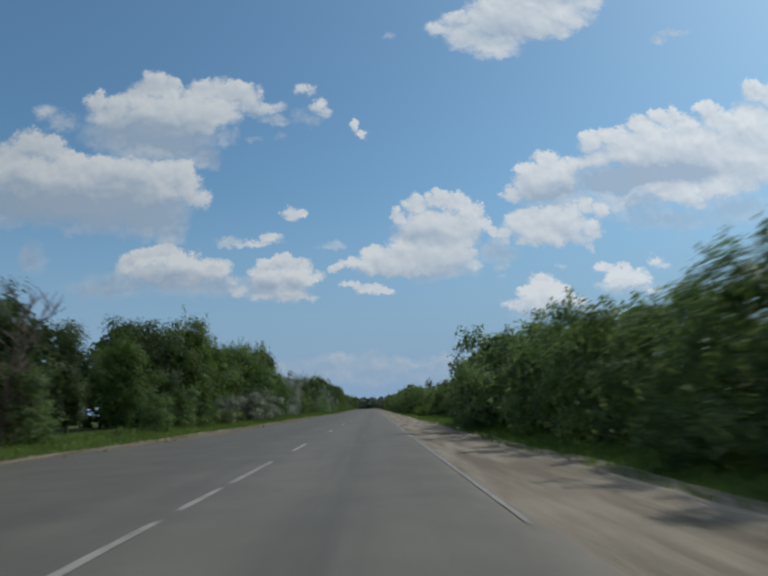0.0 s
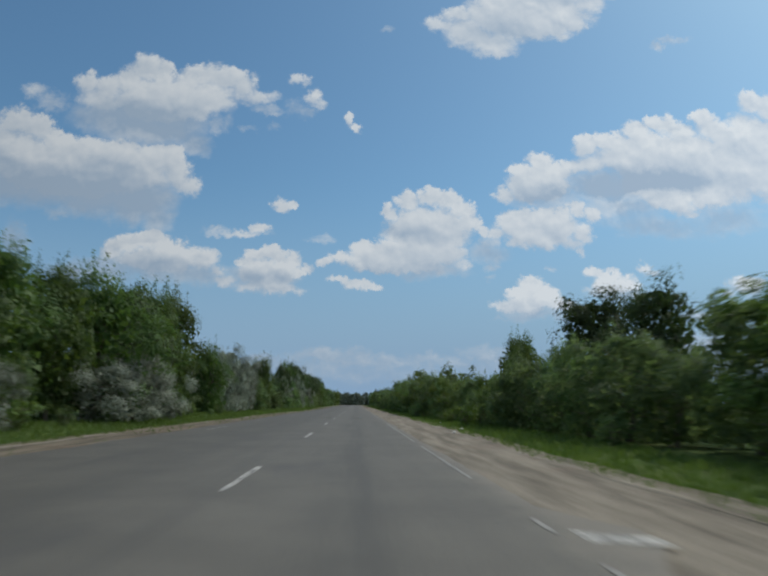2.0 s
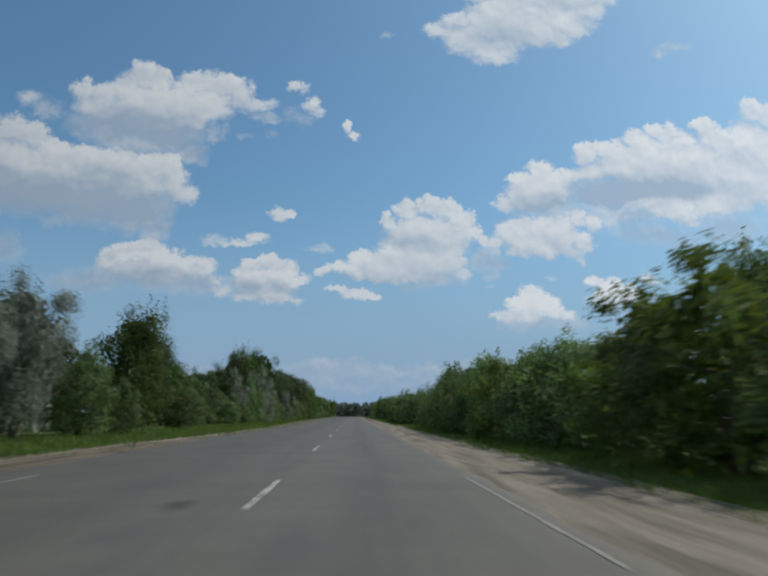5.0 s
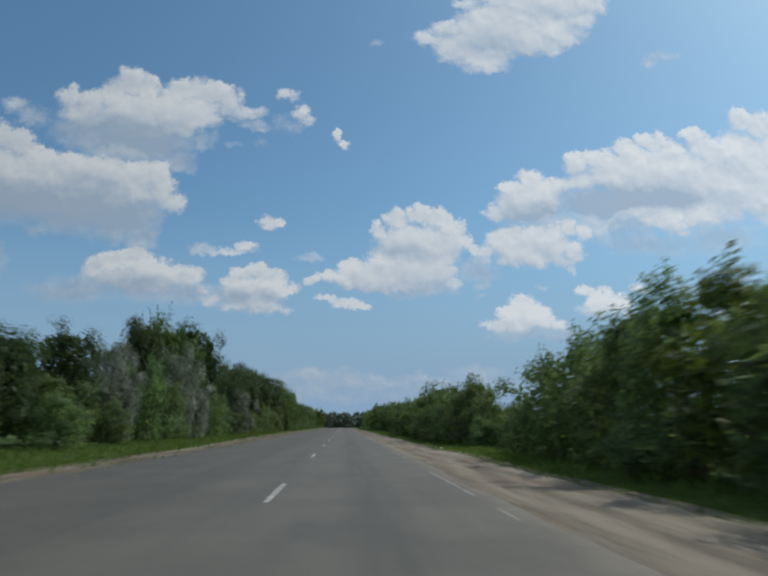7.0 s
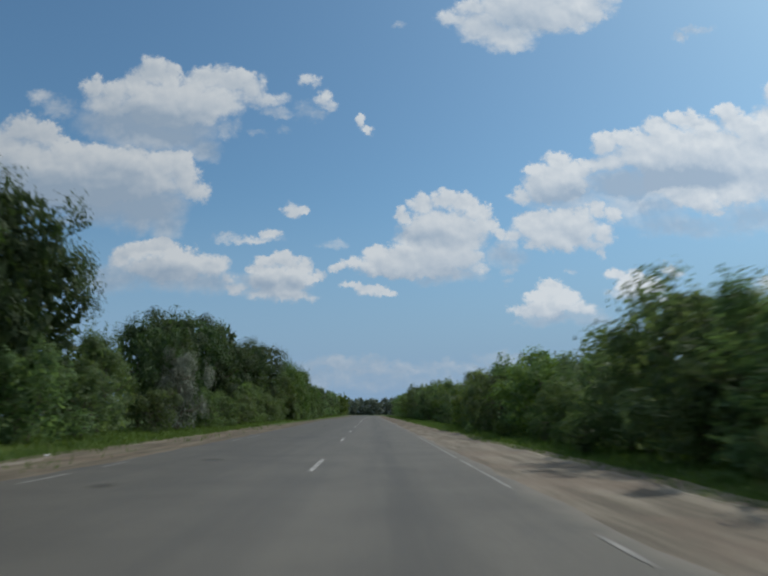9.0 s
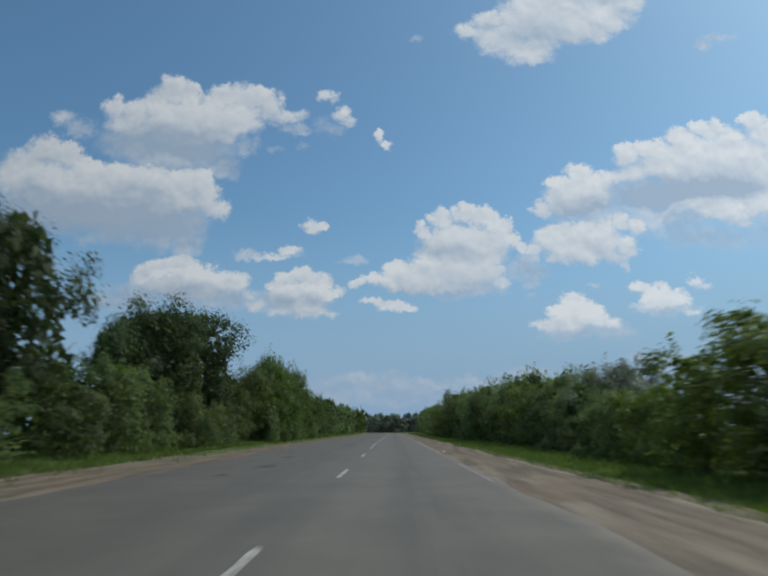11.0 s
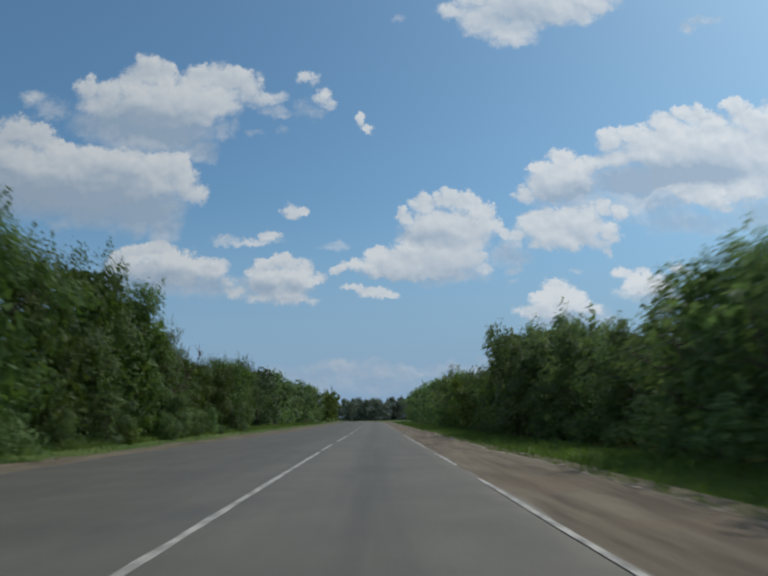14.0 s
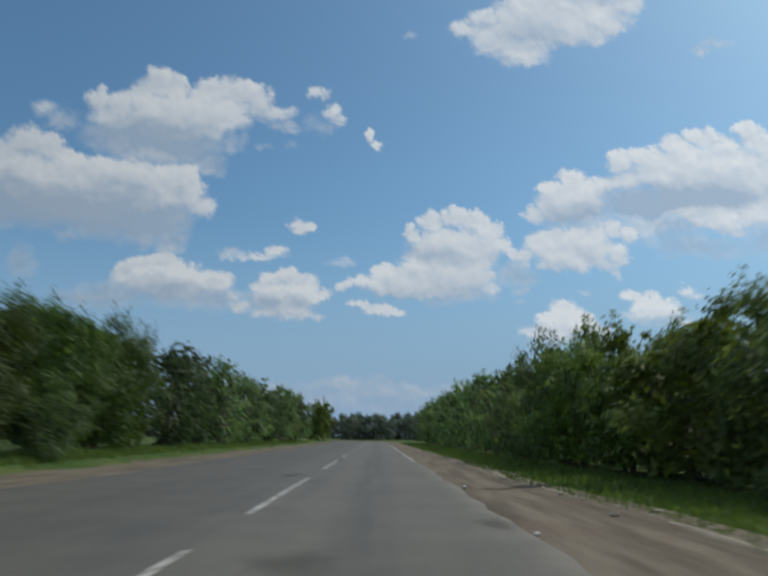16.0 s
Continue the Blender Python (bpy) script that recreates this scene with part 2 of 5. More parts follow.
GRASS_DRY = leaf_material("grass_blades_dry", rgb(0.070, 0.136, 0.034), rgb(0.140, 0.226, 0.066), 0.7, 0.35)
LEAF_MID = leaf_material("leaves_mid_green", rgb(0.066, 0.116, 0.052), rgb(0.156, 0.224, 0.098), 0.62, 0.50, (1.3, 1.32, 0.82))
LEAF_DARK = leaf_material("leaves_dark_green", rgb(0.066, 0.106, 0.052), rgb(0.146, 0.200, 0.094), 0.62, 0.50, (1.3, 1.32, 0.82))
LEAF_ELM = leaf_material("leaves_elm", rgb(0.031, 0.055, 0.025), rgb(0.073, 0.108, 0.047), 0.62, 0.38, (1.2, 1.3, 0.75))
LEAF_ASH = leaf_material("leaves_ash", rgb(0.038, 0.073, 0.022), rgb(0.098, 0.148, 0.044), 0.62, 0.38, (1.3, 1.3, 0.7))
LEAF_LIGHT = leaf_material("leaves_light_green", rgb(0.075, 0.130, 0.034), rgb(0.160, 0.226, 0.064), 0.62, 0.34)
LEAF_SILVER = leaf_material("leaves_silver_grey", rgb(0.090, 0.114, 0.074), rgb(0.345, 0.380, 0.315), 0.7, 0.3, (1.0, 1.05, 0.95))
# pale blue-green leaf colour with the haze of distance put into it
LEAF_HAZED = leaf_material("leaves_haze_tinted", rgb(0.104, 0.136, 0.100), rgb(0.164, 0.203, 0.146), 0.7, 0.3, (1.0, 1.05, 1.0))
LEAF_PLUM = leaf_material("leaves_plum", rgb(0.052, 0.026, 0.026), rgb(0.105, 0.052, 0.048), 0.62, 0.35, (1.3, 0.9, 0.8))
PAPER = plain_material("litter_paper", (0.55, 0.55, 0.53))
STONE = plain_material("pale_stone", (0.33, 0.30, 0.25), 0.9)


# ---------------------------------------------------------------- mesh helpers
def mesh_from(name, verts, faces, mat, smooth=False):
    me = bpy.data.meshes.new(name)
    me.from_pydata([tuple(v) for v in verts], [], [tuple(f) for f in faces])
    me.materials.append(mat)
    if smooth:
        me.polygons.foreach_set("use_smooth", [True] * len(me.polygons))
    me.update()
    return me


def mesh_arrays(name, verts, faces, mat):
    """A mesh of triangles or quads out of numpy arrays."""
    me = bpy.data.meshes.new(name)
    n, k = faces.shape
    me.vertices.add(len(verts))
    me.vertices.foreach_set("co", verts.astype(np.float32).ravel())
    me.loops.add(n * k)
    me.loops.foreach_set("vertex_index", faces.astype(np.int32).ravel())
    me.polygons.add(n)
    me.polygons.foreach_set("loop_start", np.arange(0, n * k, k, dtype=np.int32))
    me.materials.append(mat)
    me.update()
    me.validate()
    return me


def part(name, me, parent, label=""):
    ob = new(name, me)
    ob.parent = parent
    return tagged(ob, label=label)


def sheet(name, xs, ys, height, mat):
    """A grid over xs by ys, lifted by height(x, y)."""
    verts = [(x, y, height(x, y)) for y in ys for x in xs]
    w = len(xs)
    faces = [(j * w + i, j * w + i + 1, (j + 1) * w + i + 1, (j + 1) * w + i) for j in range(len(ys) - 1) for i in range(w - 1)]
    return mesh_from(name, verts, faces, mat, True)


def n1(y, seed, scale):
    return noise.noise(Vector((seed * 7.31, y / scale, seed * 1.7)))


# ---------------------------------------------------------------- the road's line
LANE = 3.52
BEND, RADIUS = 425.0, 120.0


def on_road(s, x):
    """The place x metres beside the centre line, s metres along it: straight, then bending to the left."""
    if s <= BEND:
        return (x, s)
    a = min((s - BEND) / RADIUS, 1.5)
    more = s - BEND - a * RADIUS
    r = RADIUS + x
    return (r * math.cos(a) - RADIUS - more * math.sin(a), BEND + r * math.sin(a) + more * math.cos(a))


def strip(name, stations, columns, mat, thick=0.0):
    """A long strip along the road; columns(s) gives (x, z) across it, thick turns its long edges down."""
    verts, faces = [], []
    w = 0
    for s in stations:
        cols = list(columns(s))
        if thick:
            cols = [(cols[0][0] - 0.01, cols[0][1] - thick), *cols, (cols[-1][0] + 0.01, cols[-1][1] - thick)]
        w = len(cols)
        for x, z in cols:
            verts.append((*on_road(s, x), z))
    for j in range(len(stations) - 1):
        for i in range(w - 1):
            a = j * w + i
            faces.append((a, a + 1, a + w + 1, a + w))
    return mesh_from(name, verts, faces, mat, not thick)


def steps(start, end, gap):
    return [start + gap * k for k in range(int((end - start) / gap) + 1)]


def left_asphalt(s):
    e = np.interp(s, (12, 22, 34, 60, 150, 185, 230, 250, 285, 300, 315), (-7.7, -7.3, -5.8, -5.7, -5.6, -5.1, -5.7, -6.3, -7.2, -7.0, -6.0))
    return float(e) - 0.22 * n1(s, 3, 3.0) - 0.10 * n1(s, 4, 0.7)


def right_asphalt(s):
    spur = 0.75 * max(0.0, 1.0 - abs(s - 43.2) / 1.6)
    return 3.74 + spur + 0.16 * n1(s, 6, 2.6) + 0.10 * n1(s, 7, 0.8)


def left_verge(s):
    return float(np.interp(s, (10, 27, 120, 140, 168, 182, 195, 230, 255, 320), (-8.5, -7.6, -7.3, -6.5, -6.5, -7.2, -7.9, -8.8, -9.9, -10.6))) - 0.4 * n1(s, 8, 9.0) - 0.15 * n1(s, 9, 1.5)


def right_verge(s):
    return 5.85 + 0.35 * n1(s, 10, 8.0) + 0.12 * n1(s, 11, 1.2)


def ground_height(x, y):
    """The lie of the land: flat under the road, a low bank to the west, a fall to the fields in the east."""
    z = -0.10
    if x < -8.0:
        z += 0.32 * min(1.0, (-8.0 - x) / 5.0) + 0.05 * noise.noise(Vector((x * 0.6, y * 0.6, 2)))
    elif x > 6.0:
        z += 0.06 * min(1.0, (x - 6.0) / 2.0) + 0.04 * noise.noise(Vector((x * 0.6, y * 0.6, 5)))
        if x > 12.0:
            z -= 1.0 * min(1.0, (x - 12.0) / 15.0)
    return z


GX = [-4900, -2500, -1200, -600, -300, -150, -80, -50, -35, -25, -20, -17, -15, -13, -12, -11, -10, -9.4, -8.8, -8, -6, 0, 4, 5.5, 6.1, 6.8, 7.6, 8.5, 9.5, 11, 13,
      16, 20, 28, 40, 60, 90, 150, 300, 600, 1200, 2500, 4900]
GY = [-4900, -2500, -1000, -400, -150, -60, *range(-30, 470, 2), 480, 500, 520, 550, 600, 700, 850, 1100, 1500, 2500, 4900]
ground = tagged(new("ground", sheet("ground", GX, GY, ground_height, SOIL)), "grassy verge soil under the roadside trees", "ground", kind="structure")

road_s = [*steps(-60, 330, 0.75), *steps(332, 700, 4.0)]
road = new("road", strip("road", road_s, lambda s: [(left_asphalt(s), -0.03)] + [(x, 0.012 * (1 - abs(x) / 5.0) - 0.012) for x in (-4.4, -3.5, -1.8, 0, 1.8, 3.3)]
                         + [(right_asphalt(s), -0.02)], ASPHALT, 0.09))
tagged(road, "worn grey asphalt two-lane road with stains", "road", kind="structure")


def shoulder_left(s):
    a, b = left_asphalt(s) + 0.3, left_verge(s)
    return [(b - 0.5, 0.0), (b, -0.015)] + [(b + (a - b) * k, -0.05 + 0.03 * n1(s, 20 + k * 9, 1.4)) for k in (0.2, 0.4, 0.6, 0.8)] + [(a, -0.07)]


def shoulder_right(s):
    a, b = right_asphalt(s) - 0.3, right_verge(s)
    return [(a, -0.075)] + [(a + (b - a) * k, -0.045 + 0.03 * n1(s, 30 + k * 9, 1.4)) for k in (0.2, 0.35, 0.5, 0.65, 0.8)] + [(b, -0.015), (b + 0.5, -0.005)]


tagged(new("shoulder_west", strip("shoulder_west", road_s, shoulder_left, DIRT_WEST)), "reddish-brown dirt shoulder beside the asphalt", "road shoulder", kind="structure")
tagged(new("shoulder_east", strip("shoulder_east", road_s, shoulder_right, DIRT)), "dusty brown dirt shoulder with wheel ruts", "road shoulder", kind="structure")


def lip(side):
    """A broken ridge of pale sand where the shoulder meets the grass."""
    edge = right_verge if side > 0 else left_verge

    def columns(s):
        c = edge(s) - side * (0.06 + 0.10 * n1(s, 40 + side, 2.0))
        w = max(0.015, 0.05 + 0.22 * n1(s, 43 + side, 3.0) + 0.08 * n1(s, 49 + side, 0.8))
        hgt = 0.13 * w
        return [(c - w, -0.05), (c - w * 0.4, -0.016 + hgt * 0.8), (c + w * 0.3, -0.012 + hgt), (c + w, -0.03)]
    return strip("sand_ridge", steps(-20, 420, 0.35), columns, SAND if side > 0 else DIRT)


tagged(new("sand_ridge_east", lip(1)), "pale sandy ridge along the grass edge", "road shoulder", kind="structure")
tagged(new("sand_ridge_west", lip(-1)), "pale sandy ridge along the grass edge", "road shoulder", kind="structure")


# ---------------------------------------------------------------- road markings
def view_offset(y, centre_line):
    """Shifts the painted lines sideways so that they line up in the camera's view."""
    if centre_line:
        return float(np.interp(y, (0, 15, 30, 70, 140, 185, 215, 240, 258, 290, 305), (-0.15, -0.1, 0, 0.07, 0.12, 0.12, 0, -0.05, -0.15, -0.12, 0)))
    return float(np.interp(y, (0, 20, 35, 60, 140, 175, 200, 225, 245, 275, 290, 310), (0.15, 0.07, 0.02, -0.02, -0.1, -0.1, 0, 0, 0.1, 0.15, 0.1, 0.05)))


def stripe(name, x, y0, y1, width, seed):
    """One painted stripe with slightly ragged edges, 4 mm over the asphalt."""
    ys = [y0 + (y1 - y0) * k / max(2, int((y1 - y0) / 0.35)) for k in range(max(2, int((y1 - y0) / 0.35)) + 1)]
    verts, faces = [], []
    for k, y in enumerate(ys):
        wob = 0.012 * n1(y, seed, 0.5) + (view_offset(y, abs(x) < 1) if x > -1 else 0.0)
        z = 0.012 * (1 - abs(x) / 5.0) - 0.012 + 0.005 if x > -4 else -0.008
        if x > 3.3:
            z = -0.0055
        w = width * (0.5 + 0.12 * n1(y, seed + 2, 0.8)) * (0.75 if k in (0, len(ys) - 1) else 1)
        verts += [(x + wob - w, y, z), (x + wob + w, y, z)]
    for k in range(len(ys) - 1):
        faces.append((2 * k, 2 * k + 1, 2 * k + 3, 2 * k + 2))
    return mesh_from(name, verts, faces, PAINT if y0 > (18 if name == "dash" else 238) else PAINT_OLD)


marks = tagged(new("road_marking"), "worn white painted lines on grey asphalt", "road marking", kind="structure")
centre = [(-9.0, -5.6), (2.0, 7.4), (8.2, 10.4), (11.0, 15.3), (19.0, 22.4), (32.6, 35.9), (46.2, 49.6), (60.0, 63.7), (72.8, 76.6), (87.0, 90.3), (101.4, 105.0), (114.7, 118.0),
          (128.0, 131.3), (140.6, 143.9), (154.6, 157.9), (168.3, 171.7), (180.9, 184.4), (195.2, 198.6), (208.0, 211.5), (221.3, 224.9), (234.0, 238.2), (247.3, 252.8), (254.6, 264.2),
          (264.8, 283.6), (284.4, 290.2), (293.2, 304.6), (307.8, 316.5), (321.4, 330.4)]
centre += [(335.0 + 13.0 * k, 344.0 + 13.0 * k) for k in range(6)]
for k, (a, b) in enumerate(centre):
    part("dash", stripe("dash", 0.0, a, b, 0.11, 50 + k), marks)
edge_line = [(-20, -6), (6.6, 23.5), (24.5, 28), (30.5, 34.3), (36.2, 37.1), (37.6, 40.0), (41.6, 42.1), (43.3, 44.1), (47.7, 55.6), (57.6, 63.5), (64, 74.8), (76, 77), (79.0, 79.8), (83.8, 84.5), (88.4, 97.2),
             (98.2, 105.6), (138.6, 139.8), (141.4, 147.4), (154.4, 155.2), (156.6, 157.6), (159.2, 160.4), (164.6, 167.4), (172.6, 173.8), (177.8, 184.0), (184.6, 200.0),
             (219.8, 227.6), (238.5, 240.5), (244.1, 247.0), (249.8, 258.0), (258.4, 273.0), (276.4, 281.8), (285.4, 299.8), (301.4, 303.0), (330, 345), (352, 380)]
for k, (a, b) in enumerate(edge_line):
    part("edge_line", stripe("edge_line", LANE, a, b, 0.064 if a < 238 else 0.088, 120 + k), marks)
for k, (x, a, b) in enumerate([(-4.65, 66.6, 71.2), (-4.75, 81.4, 83.4), (-5.0, 89.6, 90.6), (-4.5, 103.3, 106.2), (-4.6, 179.0, 181.0), (-4.6, 182.6, 184.2), (-4.65, 196.5, 199.0),
                               (-4.65, 200.2, 204.4), (-5.4, 247.0, 248.0), (-5.45, 250.4, 252.4)]):
    part("edge_line", stripe("edge_line", x, a, b, 0.09, 180 + k), marks)
bar = [(LANE + 0.18 + 0.095 * k, 42.95 - 0.03 * k + 0.05 * n1(k, 3, 2.0), 43.50 - 0.05 * k - 0.05 * abs(n1(k, 4, 2.0))) for k in range(8)]
bv = [(x, y, -0.010) for x, a, b in bar for y in (a, b)]
part("cross_bar", mesh_from("cross_bar", bv, [(2 * k, 2 * k + 2, 2 * k + 3, 2 * k + 1) for k in range(len(bar) - 1)], PAINT), marks)


def patch(x, y, rx, ry, seed):
    """A dark repair or pothole stain with an uneven outline."""
    verts, n = [(x, y, 0.006)], 22
    for k in range(n):
        a = 2 * math.pi * k / n
        r = 1 + 0.35 * noise.noise(Vector((math.cos(a) * 1.6, math.sin(a) * 1.6, seed)))
        verts.append((x + rx * r * math.cos(a), y + ry * r * math.sin(a), 0.003))
    me = mesh_from("asphalt_patch", verts, [(0, k + 1, (k + 1) % n + 1) for k in range(n)], PATCH)
    layer = me.uv_layers.new(name="rim")
    for loop in me.loops:
        layer.data[loop.index].uv = (0.0 if loop.vertex_index == 0 else 1.0, 0.0)
    return tagged(new("asphalt_patch", me), "dark tar repair patch in the road surface", "road patch", "patches in the road", "structure")


for k, (x, y, rx, ry) in enumerate([(2.0, 89.6, 0.55, 1.1), (1.5, 90.6, 0.4, 0.7), (-0.7, 91.2, 0.5, 0.9), (-0.4, 92.8, 0.35, 0.9), (-0.8, 101.8, 0.3, 0.6), (-2.8, 227.0, 0.45, 1.1), (-3.3, 234.4, 0.35, 1.0),
                                    (-3.2, 222.7, 0.25, 0.5), (-2.6, 184.5, 0.35, 0.7), (-3.0, 178.5, 0.3, 0.5), (-0.6, 317.6, 0.4, 1.1), (0.1, 330.0, 0.35, 0.9), (3.5, 307.0, 0.35, 0.9),
                                    (1.1, 303.9, 0.5, 0.8), (2.4, 258.5, 0.3, 0.4)]):
    patch(x, y, rx, ry, k * 3.7)


# ---------------------------------------------------------------- trees
def tube(path, radii, sides=6):
    """Rings along a path, tapering: vertices and faces."""
    verts, faces = [], []
    for k, (p, r) in enumerate(zip(path, radii)):
        d = (Vector(path[min(k + 1, len(path) - 1)]) - Vector(path[max(k - 1, 0)])).normalized()
        u = d.orthogonal().normalized()
        w = d.cross(u)
        for i in range(sides):
            a = 2 * math.pi * i / sides
            verts.append(Vector(p) + (u * math.cos(a) + w * math.sin(a)) * r)
    for k in range(len(path) - 1):
        for i in range(sides):
            j = (i + 1) % sides
            faces.append((k * sides + i, k * sides + j, (k + 1) * sides + j, (k + 1) * sides + i))
    return verts, faces


def trunk_mesh(name, rng, height, radius, thick, stems):
    """A tapered trunk or several stems, each with limbs that reach into the crown."""
    verts, faces = [], []

    def add(path, radii, sides, root=None):
        """Adds one limb, grown together with the vertex root of the wood it springs from."""
        v, f = tube(path, radii, sides)
        base = len(verts)
        verts.extend(v)
        faces.extend(tuple(i + base for i in face) for face in f)
        if root is not None:
            faces.append((base, base + 1, root))
        return base
    for s in range(stems):
        a = rng.uniform(0, 6.28)
        lean = rng.uniform(0.02, 0.12) if stems == 1 else rng.uniform(0.12, 0.35)
        top = height * rng.uniform(0.62, 0.78)
        path = [Vector((math.cos(a) * (0.1 * s + lean * top * t), math.sin(a) * (0.1 * s + lean * top * t), top * t - 0.15 * (t == 0)))
                + Vector((rng.uniform(-1, 1), rng.uniform(-1, 1), 0)) * 0.06 * t for t in (0, 0.15, 0.35, 0.6, 0.8, 1.0)]
        foot = add(path, [thick * k for k in (1.25, 1.0, 0.85, 0.6, 0.4, 0.15)], 7, 0 if s else None)
        for b in range(5):
            k = 2 + b % 3
            start = path[k]
            ang = rng.uniform(0, 6.28)
            far = radius * rng.uniform(0.5, 0.85)
            end = start + Vector((math.cos(ang) * far, math.sin(ang) * far, height * rng.uniform(0.08, 0.22)))
            mid = (start + end) / 2 + Vector((0, 0, -0.05 * height))
            add([start, mid, end], [thick * 0.45, thick * 0.28, thick * 0.08], 5, foot + 7 * k)
    return mesh_from(name, verts, faces, BARK, True)


def crown_mesh(name, seed, mat, height, radius, base, clumps, per_clump, leaf, shape, shoots=0, slim=0.48, core=0.62):
    """Many small folded leaves in clumps over a lumpy envelope, with loose upright shoots on top."""
    rng = np.random.default_rng(seed)
    lob = rng.uniform(0, 6.28, 6)

    def envelope(t, ang):
        if shape == "round":
            r = np.sqrt(np.clip(1 - (2 * t - 1.0) ** 2 * 0.95, 0.02, 1)) * (0.75 + 0.25 * t)
        elif shape == "bush":
            r = np.clip(1.05 - 0.55 * t ** 2.2, 0, 1) * np.clip(0.86 + 1.2 * t, 0, 1) * np.clip((1.04 - t) * 4.0, 0.15, 1)
        else:
            r = np.clip(1 - t, 0.06, 1) ** 0.55 * np.clip(0.6 + 1.6 * t, 0, 1)
        return r * (1 + 0.18 * np.sin(2 * ang + lob[0] + 3 * t) + 0.13 * np.sin(3 * ang + lob[1] - 5 * t) + 0.1 * np.sin(5 * ang + lob[2] + 9 * t))

    # boughs, each a rounded lobe of clumps with shade between them
    boughs = max(9, clumps // 10)
    rise = 0.92 if shape == "round" else 1.0
    bt = (np.arange(boughs) + rng.uniform(0.1, 0.9, boughs)) / boughs
    bang = rng.uniform(0, 2 * np.pi) + 2.4 * np.arange(boughs) + rng.normal(0, 0.35, boughs)
    bsize = radius * rng.uniform(0.26, 0.46, boughs)
    brad = np.maximum(envelope(bt * (1.0 if shape == "round" else 0.87), bang) * radius * rng.uniform(0.90, 1.18, boughs) - bsize * 0.72, 0)
    bough = np.stack([brad * np.cos(bang), brad * np.sin(bang), base + (height - base) * rise * bt ** 0.82 - bsize * (0.33 if rise == 1.0 else 0.0) * bt], 1)
    which = rng.integers(0, boughs, clumps)
    spread = rng.normal(0, 1, (clumps, 3))
    spread /= np.linalg.norm(spread, axis=1, keepdims=True)
    spread[:, 2] = np.abs(spread[:, 2]) * 1.1 - 0.35
    size = radius * rng.uniform(0.10, 0.22, clumps)
    hub = bough[which] + spread * bsize[which][:, None] * rng.uniform(0.45, 0.95, (clumps, 1))
    lobe = np.repeat(spread, per_clump, 0)
    centre = np.repeat(hub, per_clump, 0)
    n = len(centre)
    off = rng.normal(0, 1, (n, 3))
    off *= (0.25 + 0.9 * rng.uniform(0, 1, (n, 1)) ** 0.6) / np.linalg.norm(off, axis=1, keepdims=True)
    pos = centre + off * np.repeat(size, per_clump)[:, None] * np.array([1, 1, 0.85])
    out = off * 0.8 + 0.9 * lobe + 0.3 * centre / np.maximum(np.linalg.norm(centre[:, :2], axis=1, keepdims=True), 0.3) * np.array([1, 1, 0.1])
    if shoots:
        high = np.argsort(hub[:, 2])[-max(shoots, clumps * 2 // 5):]
        root = hub[rng.choice(high, shoots, replace=False)]
        length = rng.uniform(0.10, 0.22, shoots) * height
        count = 34
        k = np.tile(np.linspace(0, 1, count), shoots)
        lean = np.repeat(rng.normal(0, 0.10, (shoots, 2)), count, 0)
        stem = np.repeat(root, count, 0)
        stem[:, 2] += k * np.repeat(length, count)
        stem[:, :2] += lean * (k * np.repeat(length, count))[:, None]
        puff = rng.normal(0, 1, (len(k), 3)) * (min(0.052 * height, 0.25) * (1.05 - k * 0.8))[:, None] * np.array([1, 1, 0.4])
        pos = np.concatenate([pos, stem + puff])
        out = np.concatenate([out, puff * 4 + np.array([0, 0, 0.3])])
        n = len(pos)
    pos[:, 2] = np.maximum(pos[:, 2], 0.08)
    nor = out + rng.normal(0, 0.45, (n, 3)) + np.array([0, 0, 0.45])
    nor /= np.linalg.norm(nor, axis=1, keepdims=True)
    along = np.cross(nor, rng.normal(0, 1, (n, 3)))
    along /= np.maximum(np.linalg.norm(along, axis=1, keepdims=True), 1e-6)
    side = np.cross(nor, along)
    ln = (leaf * rng.uniform(0.65, 1.35, n))[:, None]
    wd = ln * slim
    verts = np.stack([pos - along * ln * 0.5 - side * wd * 0.40, pos - along * ln * 0.1 + side * wd * 0.75, pos + along * ln * 0.62], 1).reshape(-1, 3)
    faces = np.arange(n)[:, None] * 3 + np.array([0, 1, 2])
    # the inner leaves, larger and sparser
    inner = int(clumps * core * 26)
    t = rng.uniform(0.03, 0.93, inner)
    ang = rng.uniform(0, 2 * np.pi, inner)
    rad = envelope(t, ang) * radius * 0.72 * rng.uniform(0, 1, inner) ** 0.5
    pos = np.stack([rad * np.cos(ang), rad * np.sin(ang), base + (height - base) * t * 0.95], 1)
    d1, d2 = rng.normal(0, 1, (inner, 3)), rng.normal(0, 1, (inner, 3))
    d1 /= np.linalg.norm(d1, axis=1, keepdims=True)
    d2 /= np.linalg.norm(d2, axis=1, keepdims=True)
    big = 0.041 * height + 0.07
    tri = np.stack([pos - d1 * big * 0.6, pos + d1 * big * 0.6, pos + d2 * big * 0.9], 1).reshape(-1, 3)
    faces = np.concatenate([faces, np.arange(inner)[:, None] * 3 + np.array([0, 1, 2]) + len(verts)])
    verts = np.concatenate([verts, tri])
    verts[:, 2] = np.maximum(verts[:, 2], 0.03)
    return mesh_arrays(name, verts, faces, mat)


